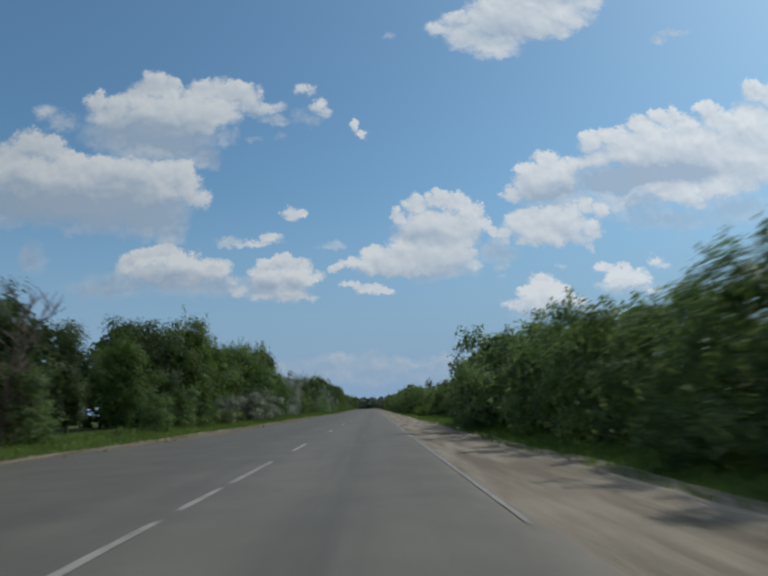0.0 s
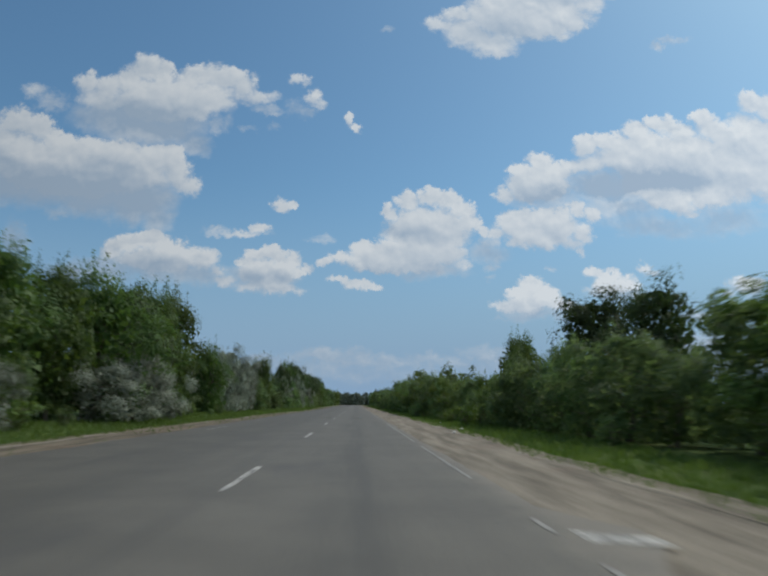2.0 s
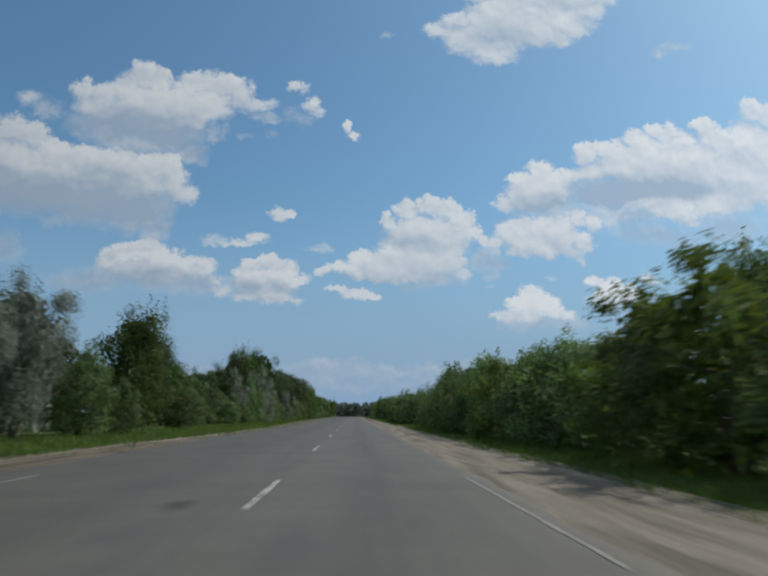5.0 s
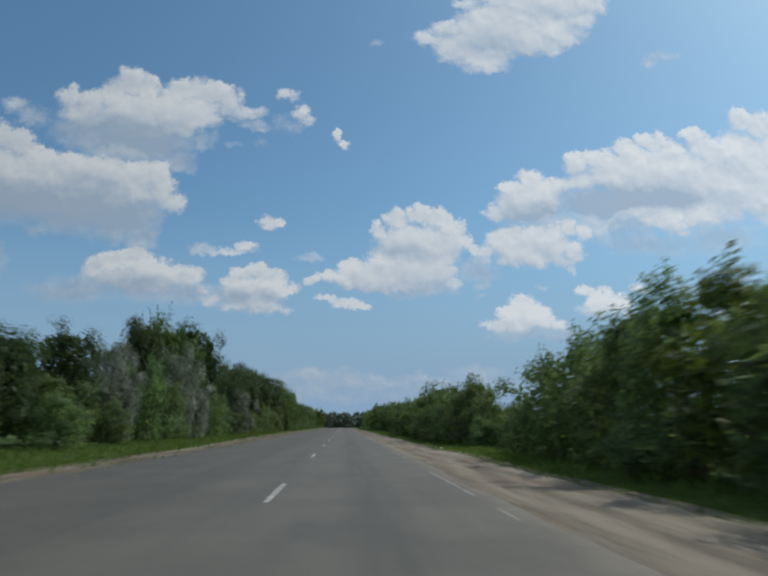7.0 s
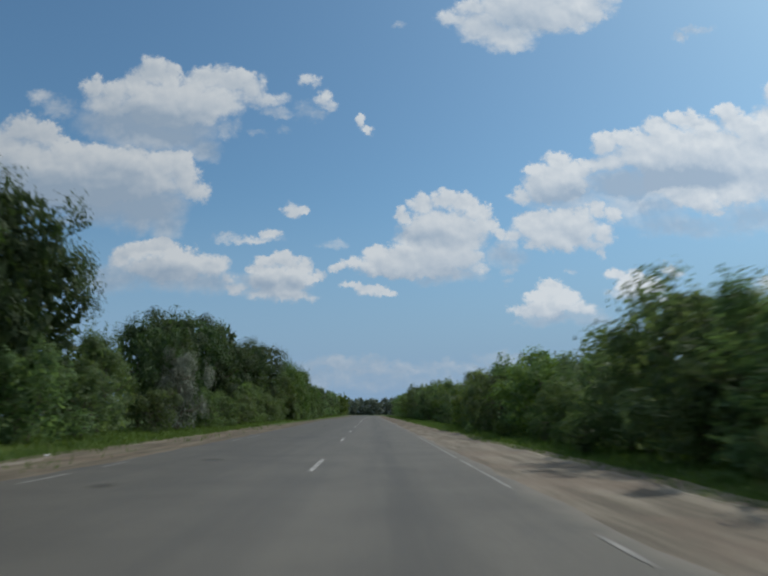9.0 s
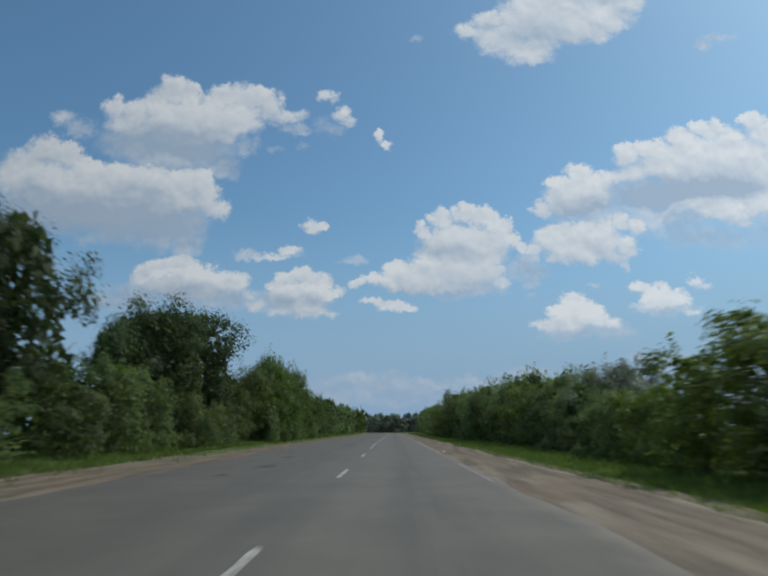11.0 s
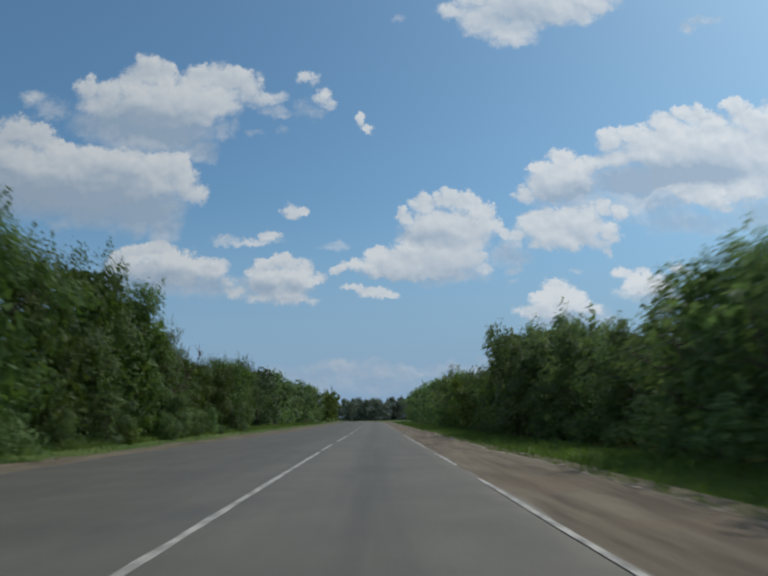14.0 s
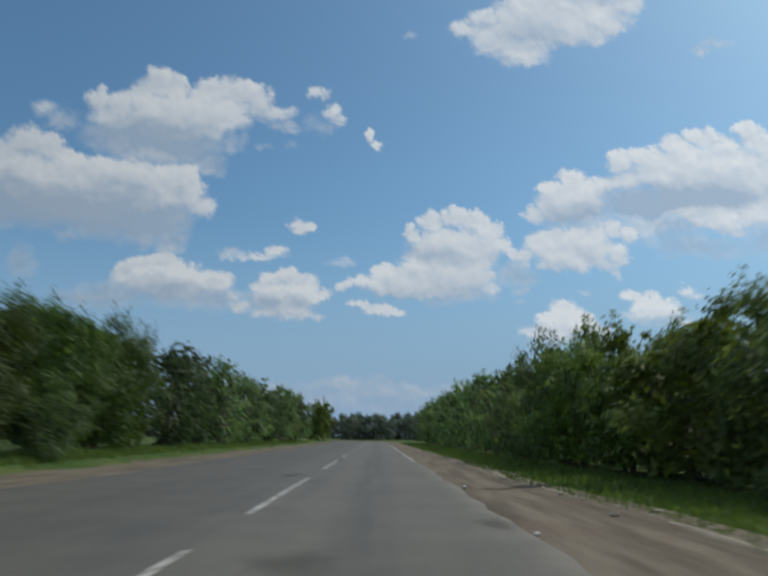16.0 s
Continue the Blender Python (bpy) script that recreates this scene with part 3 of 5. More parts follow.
def tree_kind(name, label, category, seed, mat, height, radius, base, clumps, per_clump, leaf, shape, shoots=0, slim=0.48, thick=0.1, stems=1, core=0.62):
    """A first tree of a kind, out of sight under the ground until it is copied; its copies share its meshes."""
    rng = random.Random(seed)
    tree = tagged(new(name), label, category)
    part("trunk", trunk_mesh("trunk", rng, height, radius, thick, stems), tree, "rough grey-brown bark")
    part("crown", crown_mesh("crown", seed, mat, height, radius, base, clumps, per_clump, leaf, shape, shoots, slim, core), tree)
    return tree, height * (1.08 if shoots >= 18 else 1.0), radius


THICKET = "dense green roadside thicket tree with ragged upright shoots"
KINDS = {
    "thicket": [tree_kind("thicket_tree", THICKET, "tree", 11 + k, LEAF_MID, 4.4, 2.3, 0.1, 104, 34, 0.135, "bush", (26, 8, 30, 5)[k], 0.5, 0.06, 4, 0.5) for k in range(4)],
    "dark": [tree_kind("thicket_tree", "dark green bushy maple beside the road", "tree", 31 + k, LEAF_DARK, 4.6, 2.3, 0.15, 104, 34, 0.14, "bush", (4, 12, 0)[k], 0.6, 0.08, 3, 0.5) for k in range(3)],
    "young": [tree_kind("young_poplar", "young poplar with light yellow-green leaves", "tree", 51 + k, LEAF_LIGHT, 4.0, 1.8, 0.15, 86, 38, 0.12, "bush", 12, 0.7, 0.05, 3, 0.5) for k in range(2)],
    "elm": [tree_kind("elm_tree", "broad dark green elm with a rounded crown", "tree", 71 + k, LEAF_ELM, 8.0, 3.7, 0.7, 165, 48, 0.163, "round", 0, 0.6, 0.16, 1, 0.5) for k in range(3)],
    "maple": [tree_kind("maple_tree", "mid-green maple with a rounded leafy crown", "tree", 81 + k, LEAF_ASH, 8.0, 3.7, 0.4, 165, 47, 0.163, "round", 5, 0.6, 0.16, 1, 0.5) for k in range(2)],
    "ash": [tree_kind("ash_tree", "mid-green ash tree with a full crown", "tree", 91 + k, LEAF_ASH, 7.0, 3.2, 0.2, 160, 47, 0.157, "bush", 9, 0.5, 0.12, 2, 0.5) for k in range(3)],
    "olive": [tree_kind("silver_olive", "silvery grey oleaster with narrow leaves", "tree", 111 + k, LEAF_SILVER, 4.0, 2.4, 0.1, 120, 70, 0.120, "bush", 8, 0.34, 0.08, 3, 0.45) for k in range(2)],
    "plum": [tree_kind("plum_tree", "dark purple-leaved plum tree", "tree", 125, LEAF_PLUM, 5.0, 1.9, 0.5, 80, 40, 0.14, "round", 4, 0.5, 0.08, 2, 0.5)],
    "shrub": [tree_kind("shrub", "low green shrub in the verge", "shrub", 131 + k, LEAF_MID, 1.8, 1.2, 0.02, 36, 26, 0.11, "round", 6, 0.5, 0.03, 4, 0.5) for k in range(2)],
    "lightshrub": [tree_kind("shrub", "low yellow-green shrub in the grass", "shrub", 141, LEAF_LIGHT, 1.7, 1.1, 0.02, 36, 26, 0.11, "round", 6, 0.55, 0.03, 4, 0.5)],
    "poplar": [tree_kind("poplar_tree", "tall narrow light green poplar", "tree", 151, LEAF_LIGHT, 8.0, 2.2, 0.3, 90, 16, 0.34, "bush", 8, 0.6, 0.12, 1, 0.6)],
    "back": [tree_kind("thicket_tree", "dark green bushy tree behind the roadside thicket", "tree", 161 + k, LEAF_DARK, 5.0, 2.5, 0.2, 60, 13, 0.24, "bush", 8, 0.5, 0.08, 2, 0.4) for k in range(2)],
    "under": [tree_kind("bush", "low dark bush under the roadside trees", "shrub", 166 + k, LEAF_DARK, 1.8, 1.7, 0.0, 34, 11, 0.19, "bush", 0, 0.55, 0.03, 2, 0.3) for k in range(2)],
    "far": [tree_kind("wood_tree", "distant dark green broadleaf tree", "tree", 171 + k, LEAF_ELM, 8.0, 3.8, 0.1, 60, 9, 0.48, "round", 0, 0.6, 0.16, 1, 0.3) for k in range(3)],
    "farmid": [tree_kind("wood_tree", "distant mid-green broadleaf tree", "tree", 181 + k, LEAF_MID, 6.0, 3.0, 0.1, 56, 10, 0.36, "bush", 0, 0.6, 0.12, 2, 0.3) for k in range(2)],
    "wood": [tree_kind("wood_tree", "distant woodland tree with haze put into its leaf colour", "tree", 191 + k, LEAF_HAZED, 8.0, 3.8, -5.0, 96, 9, 0.66, "round", 0, 0.6, 0.16, 1, 0.45) for k in range(3)],
}
SPENT = set()


def plant(kind, x, y, height, width=None, group="", rng=random.Random(5)):
    """One tree of the kind at (x, y), scaled to its height and crown width."""
    k = rng.randrange(len(KINDS[kind]))
    first, h, r = KINDS[kind][k]
    sz = height / h
    sx = (width / (2 * r)) if width else sz * rng.uniform(0.9, 1.1)
    m = pose(x, y, ground_height(x, y), 0, 0, rng.uniform(0, 360)) @ Matrix.Diagonal((sx, sx * rng.uniform(0.92, 1.08), sz, 1))
    if (kind, k) not in SPENT:
        SPENT.add((kind, k))
        first.matrix_basis = m
        if group:
            first["group"] = group
        return first
    ob = copy_thing(first, pose(0, 0, 0))
    ob.matrix_basis = m
    if group:
        ob["group"] = group
    return ob


def profile(*stretches):
    rows = [r for s in stretches for r in s]
    ys, hs = [r[0] for r in rows], [r[1] for r in rows]
    return lambda y: float(np.interp(y, ys, hs))


# heights of the tree lines along the road
EAST_SOUTH = ((-30, 4), (10, 3.9), (14, 3.8), (18, 3.9), (22, 3.9), (26, 4.7), (32, 4.3), (36, 4.2), (38.5, 3.5), (41, 2.6), (43, 2.8), (45, 3.4), (49, 4), (53, 3.2), (57, 3),
              (62, 3.1), (65, 2.8), (68, 3.1), (72, 2.6), (74, 1.8), (79, 1.8), (81, 2.4), (84, 2.7), (88, 3), (93, 3.1), (97, 3.4), (101, 3.3))
EAST_MIDDLE = ((103, 3.9), (106, 5), (110, 3.8), (118, 4), (126, 4.2), (141, 4.1), (147, 4.8), (150, 4), (154, 3.4), (158, 2.4), (163, 1.2), (166, 1.6), (167.5, 2.6), (169.5, 3.9),
               (173, 4.1), (176, 3.7), (184, 4.2), (187, 3.5), (193, 3.2), (198, 3.9))
EAST_NORTH = ((203, 3.6), (216, 3.8), (222, 3.4), (225, 2.5), (229, 2.4), (232, 2.2), (236, 2.4), (239, 3.5), (246, 3.5), (250, 3.75), (256, 3.55), (261, 4.3), (265, 3.9), (268, 4.4),
              (274, 4.8), (278, 4.1), (283, 3.2), (286, 3.9), (290, 4.3), (295, 4.9), (301, 5.7), (303, 4.9), (308, 4.0), (311, 3.6))
EAST_FAR = ((317, 4), (325, 4.7), (335, 4.9), (360, 5), (420, 5.5))
EAST = profile(EAST_SOUTH, EAST_MIDDLE, EAST_NORTH, EAST_FAR)
WEST_SOUTH = ((-30, 6), (20, 5.8), (27, 6.6), (31, 6.4), (33.5, 5), (39, 4.8), (41.5, 5.6), (44, 7.4), (46, 7.2), (52, 8), (57, 8.3), (63, 7.6), (74, 7.4), (78, 7.9),
              (83, 8.7), (90, 8.8), (93, 6.6), (97, 5.7), (103, 5.2), (106, 6.6), (110, 7.1), (113, 6.3), (119, 5.5), (124, 6.4), (128, 6.2), (132, 5.2), (137, 7), (143, 7))
WEST_MIDDLE = ((149, 5.4), (156, 4.7), (163, 5.4), (168, 6.3), (171, 5.2), (174, 4.3), (177, 5.6), (180, 8.4), (188, 9.2), (194, 9.6), (196, 7.8), (198, 5), (205, 4.8), (210, 6.7),
               (216, 8.2), (226, 9), (232, 8), (236, 4.7), (240, 6.2), (244, 7.8), (250, 9), (256, 9.2), (258, 6.4), (260, 4.4))
WEST_NORTH = ((264, 4.5), (268, 6.3), (274, 7.6), (279, 8), (283, 9.5), (289, 8.8), (292, 8.4), (296, 9.0), (300, 8.0), (304, 6.8), (311, 6.5), (317, 6.1), (324, 6.6), (337, 7.2),
              (348, 7.4), (420, 8.2))
WEST = profile(WEST_SOUTH, WEST_MIDDLE, WEST_NORTH)


def east_row():
    rng = random.Random(21)
    group = "trees along the east side of the road"
    y = -14.0
    while y < 432:
        h = EAST(y)
        away = float(np.interp(y, (20, 32, 37, 42, 50, 58, 70, 100, 160, 220, 235, 244, 257, 266, 275, 282, 292, 297, 303, 312, 330, 432),
                               (8.7, 8.2, 8.4, 9.7, 10.9, 10.5, 9.7, 9.0, 9.0, 9.3, 10.6, 11.8, 12.0, 10.6, 10.2, 11.2, 11.4, 10.2, 11.0, 11.2, 10.4, 11.5)))
        x = away + rng.uniform(-0.45, 0.55)
        h = EYE_HEIGHT + (h - EYE_HEIGHT) * away / 8.7
        r = rng.random()
        if 85 < y < 91 or 150 < y < 156 or 245 < y < 256 or 313 < y < 330:
            kind = "young" if r < 0.5 else "thicket"
        elif 15 < y < 42 or 57 < y < 64 or 94 < y < 101:
            kind = "dark" if r < 0.7 else "thicket"
        else:
            kind = "thicket" if r < 0.55 else ("dark" if r < 0.84 else "young")
        if 138 < y < 157:
            kind = "thicket" if r < 0.8 else "young"
        if y > 335:
            kind = "farmid" if r < 0.6 else "far"
        if not 156.8 < y < 165.0:
            tall = h * rng.uniform(0.91, 1.07) * (0.95 if kind in ("thicket", "young") else 1.03)
            plant(kind, x, y, tall, min(5.0, max(2.2, tall * 1.0)) * rng.uniform(0.9, 1.1), group, rng)
            if h > 3.0 and rng.random() < 0.55 and not 150 < y < 178 and not 72 < y < 86 and not 226 < y < 239:
                plant("back", x + rng.uniform(2.4, 4.0), y + rng.uniform(-1, 1), h * rng.uniform(0.85, 1.05), None, group, rng)
            plant("under", x + 1.9, y, min(2.2, h * 0.55), 4.2, "bushes under the east trees")
        if rng.random() < 0.4 and y < 330 and not 147 < y < 168:
            plant("shrub" if r < 0.7 else "lightshrub", x - 1.7 + rng.uniform(-0.3, 0.3), y + rng.uniform(-1, 1), rng.uniform(0.5, 1.3), None, "shrubs in the verge", rng)
        y += (2.5 if h > 3.2 else 1.9) * rng.uniform(0.8, 1.25) * (1.0 if y < 330 else 1.5)


def west_row():
    rng = random.Random(22)
    group = "trees along the west side of the road"
    y = -10.0
    while y < 440:
        h = WEST(y) * 1.03
        x = (-12.7 if 262 < y < 301 else -13.6) + rng.uniform(-1.3, 1.0)
        r = rng.random()
        dark = 40 < y < 94 or 135 < y < 147 or 150 < y < 164 or 180 < y < 196 or 208 < y < 234 or 240 < y < 258
        kind = ("elm" if r < 0.8 else "ash") if dark else ("ash" if r < 0.6 else "maple")
        if y < 94 and kind != "ash":
            kind = "maple" if r < 0.62 else "elm"
        if y < 40 and rng.random() < 0.6:
            kind = "elm"
        if y > 345:
            kind = "farmid" if r < 0.5 else "far"
        if 103 < y < 149 or 156 < y < 262:
            y += 3.9
            continue
        tall = h * rng.uniform(0.91, 1.06)
        plant(kind, x, y, tall, min(6.8, max(3.0, tall * 0.84)) * rng.uniform(0.85, 1.15), group, rng)
        if rng.random() < 0.6:
            plant("far", x - rng.uniform(4.0, 6.5), y + rng.uniform(-2, 2), h * rng.uniform(0.7, 0.95), 6.5, group, rng)
        if rng.random() < 0.7 and y < 330 and not 64 < y < 88:
            plant("thicket" if r < 0.6 else "dark", x + rng.uniform(1.6, 2.8), y + rng.uniform(-2, 2), min(h * 0.6, rng.uniform(1.4, 3.4)), None, "bushes under the west trees", rng)
        if rng.random() < 0.4 and y < 330:
            plant("shrub" if r < 0.6 else "lightshrub", max(x, -13) + rng.uniform(2.2, 3.0), y + rng.uniform(-1, 1), rng.uniform(0.5, 1.3), None, "shrubs in the verge", rng)
        y += 3.9 * rng.uniform(0.7, 1.35) * (1.0 if y < 330 else 1.2)


east_row()
west_row()
for kind, x, y, h, w in (
        ("ash", -14.6, 105.5, 5.6, 4.6), ("elm", -15.2, 112.5, 6.2, 5.0), ("ash", -14.8, 117.0, 5.9, 4.6), ("elm", -14.6, 124.5, 6.7, 4.4), ("ash", -14.8, 130.0, 5.2, 4.4),
        ("ash", -12.6, 135.8, 7.4, 5.4), ("elm", -13.4, 141.0, 6.7, 5.2), ("ash", -13.6, 146.2, 5.6, 4.2), ("thicket", -11.2, 124.6, 4.1, 3.6), ("thicket", -10.8, 129.2, 2.6, 2.8),
        ("dark", -11.0, 141.5, 2.4, 2.8), ("maple", -12.9, 84.0, 8.9, 6.2), ("maple", -12.7, 89.0, 9.3, 6.0)):
    plant(kind, x, y, h, w, "trees along the west side of the road")
for kind, x, y, h, w in (
        ("elm", -13.6, 247.8, 9.5, 7.8), ("elm", -13.4, 253.2, 10.2, 8.2), ("elm", -16.2, 250.8, 9.8, 7.4), ("elm", -15.4, 244.6, 7.6, 5.8), ("thicket", -11.6, 236.0, 4.2, 3.8), ("thicket", -11.1, 239.5, 4.0, 3.0), ("young", -13.2, 241.5, 4.6, 3.8),
        ("thicket", -10.9, 245.6, 3.3, 3.6), ("thicket", -11.4, 251.5, 3.0, 3.4), ("dark", -11.6, 256.0, 3.4, 3.6), ("ash", -12.4, 261.6, 5.0, 4.0), ("ash", -14.0, 234.5, 4.6, 4.2), ("plum", -13.8, 263.2, 5.3, 3.6)):
    plant(kind, x, y, h, w, "trees along the west side of the road")
for kind, x, y, h, w in (
        ("elm", -13.2, 159.5, 5.0, 4.2), ("elm", -14.8, 162.6, 5.5, 4.2), ("elm", -13.2, 165.6, 6.1, 4.4), ("thicket", -11.0, 160.0, 2.4, 3.2), ("thicket", -11.0, 166.8, 2.2, 2.8),
        ("elm", -15.5, 171.0, 4.6, 4.0), ("thicket", -11.6, 174.6, 5.3, 3.6), ("thicket", -11.1, 178.6, 4.2, 3.4), ("elm", -13.6, 180.4, 8.7, 5.0), ("ash", -15.0, 184.5, 8.8, 5.0),
        ("ash", -13.6, 187.2, 9.6, 5.6), ("elm", -13.0, 192.6, 10.4, 6.6), ("elm", -13.8, 197.0, 9.2, 5.6), ("dark", -11.2, 196.4, 3.0, 3.2), ("thicket", -11.0, 191.6, 3.6, 3.6), ("thicket", -12.2, 201.0, 4.6, 4.2)):
    plant(kind, x, y, h, w, "trees along the west side of the road")
for kind, x, y, h, w in (
        ("ash", -14.2, 204.4, 5.2, 4.4), ("dark", -11.0, 206.0, 2.6, 3.0), ("elm", -13.2, 209.8, 7.0, 5.4), ("elm", -13.2, 215.6, 8.3, 6.6), ("elm", -13.8, 221.6, 9.2, 7.0),
        ("elm", -13.0, 228.2, 9.6, 7.2), ("thicket", -10.9, 217.5, 2.8, 3.2), ("thicket", -11.0, 224.0, 3.0, 3.4), ("dark", -11.2, 231.0, 3.2, 3.4), ("ash", -12.3, 101.0, 6.2, 4.4), ("dark", -12.4, 153.5, 3.2, 4.0), ("thicket", -13.6, 156.4, 4.2, 4.4), ("dark", -12.6, 162.8, 3.4, 3.6), ("dark", -13.6, 169.0, 3.4, 3.8)):
    plant(kind, x, y, h, w, "trees along the west side of the road")
for x, y, h, w in ((-10.9, 60.0, 2.5, 2.6), (-11.0, 72.4, 3.2, 4.6), (-10.8, 75.8, 3.9, 5.0), (-11.1, 79.8, 3.2, 4.4), (-12.0, 110.4, 7.0, 4.6), (-12.4, 106.6, 6.3, 3.8), (-11.6, 114.6, 5.0, 3.6),
                   (-12.0, 120.2, 6.3, 4.2), (-13.7, 174.0, 6.3, 3.6), (-12.0, 170.8, 4.3, 3.2), (-11.6, 182.6, 6.9, 3.9),
                   (-10.6, 184.6, 4.5, 3.4), (-11.0, 210.2, 5.0, 3.5), (12.6, 237.4, 4.6, 4.2)):
    plant("olive", x, y, h, w, "silver olive trees along the road")
for x, y, h in ((-11.2, 446, 7.6), (-10.2, 449, 8.6), (-11.6, 452, 8.2)):
    plant("poplar", x, y, h, None, "poplars at the bend")
for kind, x, y, h, w in (("thicket", 9.7, 165.0, 1.7, 1.8), ("thicket", 8.5, 157.2, 2.2, 2.4), ("thicket", 10.4, 166.8, 1.4, 2.2), ("thicket", 11.6, 169.2, 1.6, 2.4), ("dark", 13.0, 172.5, 1.8, 2.8), ("thicket", 14.6, 176.5, 2.1, 2.8), ("young", 16.8, 186.5, 3.9, 2.0), ("maple", 23.4, 126.6, 10.8, 6.6), ("ash", 25.6, 130.6, 11.4, 6.4), ("ash", 22.4, 123.4, 9.0, 4.6), ("ash", 26.6, 119.0, 9.0, 5.0), ("elm", 17.2, 79.4, 8.8, 6.6), ("elm", 18.6, 73.5, 8.6, 6.6), ("thicket", 9.8, 81.4, 3.1, 2.8), ("young", 9.3, 75.0, 2.8, 1.9), ("dark", 9.8, 69.6, 3.4, 2.9)):
    plant(kind, x, y, h, w, "trees along the east side of the road")
plant("elm", 20.4, 177.8, 7.8, 5.6, "trees along the east side of the road")
for x, y, h, w in ((9.6, 157.2, 0.5, 2.0), (10.2, 159.4, 0.4, 2.2), (10.8, 161.4, 0.5, 2.2), (14.5, 168.5, 0.5, 3.4), (15.5, 173.0, 0.5, 3.6), (15.0, 177.5, 0.7, 3.6), (17.0, 182.0, 0.8, 4.0), (12.2, 165.0, 0.5, 2.4)):
    plant("back", x, y, h, w, "shrubs in the gap")

rng = random.Random(78)
for k in range(42):
    plant("far", -19.5 + rng.uniform(-1.5, 1.0), 20 + 5.8 * k + rng.uniform(-1.5, 1.5), rng.uniform(4.0, 5.4), rng.uniform(5.5, 7.5), "trees along the west side of the road", rng)

# the wood beyond the bend, its leaf colour tinted for distance haze
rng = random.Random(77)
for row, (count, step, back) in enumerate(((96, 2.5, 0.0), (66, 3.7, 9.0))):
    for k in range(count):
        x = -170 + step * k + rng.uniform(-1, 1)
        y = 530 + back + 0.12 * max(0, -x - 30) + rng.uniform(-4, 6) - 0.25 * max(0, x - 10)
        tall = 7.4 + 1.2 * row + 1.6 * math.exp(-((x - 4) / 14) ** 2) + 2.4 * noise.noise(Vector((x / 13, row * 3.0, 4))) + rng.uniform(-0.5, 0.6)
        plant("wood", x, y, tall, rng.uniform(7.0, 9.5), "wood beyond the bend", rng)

# ---------------------------------------------------------------- grass
def grass_mesh(name, seed, count, spots, tall, mat):
    """Tapered blades, two triangles each, thick along the verges."""
    rng = np.random.default_rng(seed)
    x, y, z = spots(rng, count)
    a = rng.uniform(0, 2 * np.pi, count)
    h = tall * rng.uniform(0.45, 1.25, count)
    w = rng.uniform(0.018, 0.042, count)
    foot = np.stack([x, y, z - 0.02], 1)
    side = np.stack([np.cos(a), np.sin(a), np.zeros(count)], 1) * w[:, None]
    bend = np.stack([rng.normal(0, 0.35, count) * h, rng.normal(0, 0.35, count) * h, h], 1)
    verts = np.stack([foot - side, foot + side, foot + bend], 1).reshape(-1, 3)
    faces = np.arange(count)[:, None] * 3 + np.array([0, 1, 2])
    return mesh_arrays(name, verts, faces, mat)


def verge_spots(side):
    edge = right_verge if side > 0 else left_verge
    table_s = np.arange(-25, 440, 0.5)
    table = np.array([edge(s) for s in table_s])

    def spots(rng, count):
        y = -20 + 440 * rng.uniform(0, 1, count) ** 1.0
        wide = 3.6 if side > 0 else 5.0
        d = wide * rng.uniform(0, 1, count) ** 1.35 + 0.05 * rng.normal(0, 1, count)
        # scattered tufts creep out over the dirt
        stray = (rng.uniform(0, 1, count) < (0.0 if side > 0 else 0.05)) & (np.sin(y * 0.9) + np.sin(y * 0.37 + 2) + np.sin(y * 2.3) > 0.2)
        d = np.where(stray, -(0.9 if side > 0 else 1.7) * rng.uniform(0, 1, count) ** 1.6, d)
        x = np.interp(y, table_s, table) + side * d
        z = np.where(x < 0, -0.10 + 0.32 * np.clip((-8.0 - x) / 5.0, 0, 1), -0.10 + 0.06 * np.clip((x - 6) / 2, 0, 1))
        return x, y, z
    return spots


tagged(new("grass_east", grass_mesh("grass_east", 5, 112000, verge_spots(1), 0.20, GRASS)), "green roadside grass along the east shoulder", "grass", kind="stuff")
tagged(new("grass_west", grass_mesh("grass_west", 6, 115000, verge_spots(-1), 0.24, GRASS_DRY)), "green roadside grass along the west shoulder", "grass", kind="stuff")

# ---------------------------------------------------------------- cloud backdrop far ahead
# centre across and up, half width and height (tangents from the road), fullness
CLOUD_WEST_HIGH = (
    (-0.526, 0.495, 0.021, 0.014, 0.45), (-0.495, 0.477, 0.029, 0.019, 0.4), (-0.442, 0.514, 0.020, 0.022, 0.85), (-0.408, 0.506, 0.029, 0.022, 0.9), (-0.378, 0.517, 0.026, 0.027, 1),
    (-0.352, 0.539, 0.028, 0.028, 1), (-0.324, 0.527, 0.022, 0.028, 1), (-0.285, 0.511, 0.030, 0.024, 1), (-0.259, 0.531, 0.034, 0.022, 1), (-0.221, 0.526, 0.036, 0.024, 1),
    (-0.193, 0.515, 0.024, 0.026, 0.95), (-0.170, 0.492, 0.027, 0.015, 0.6), (-0.145, 0.495, 0.017, 0.009, 0.4), (-0.149, 0.474, 0.027, 0.008, 0.4), (-0.341, 0.493, 0.051, 0.029, 1),
    (-0.248, 0.492, 0.051, 0.032, 1), (-0.277, 0.465, 0.040, 0.027, 0.9), (-0.229, 0.446, 0.020, 0.017, 0.4), (-0.417, 0.482, 0.042, 0.030, 0.8),
)
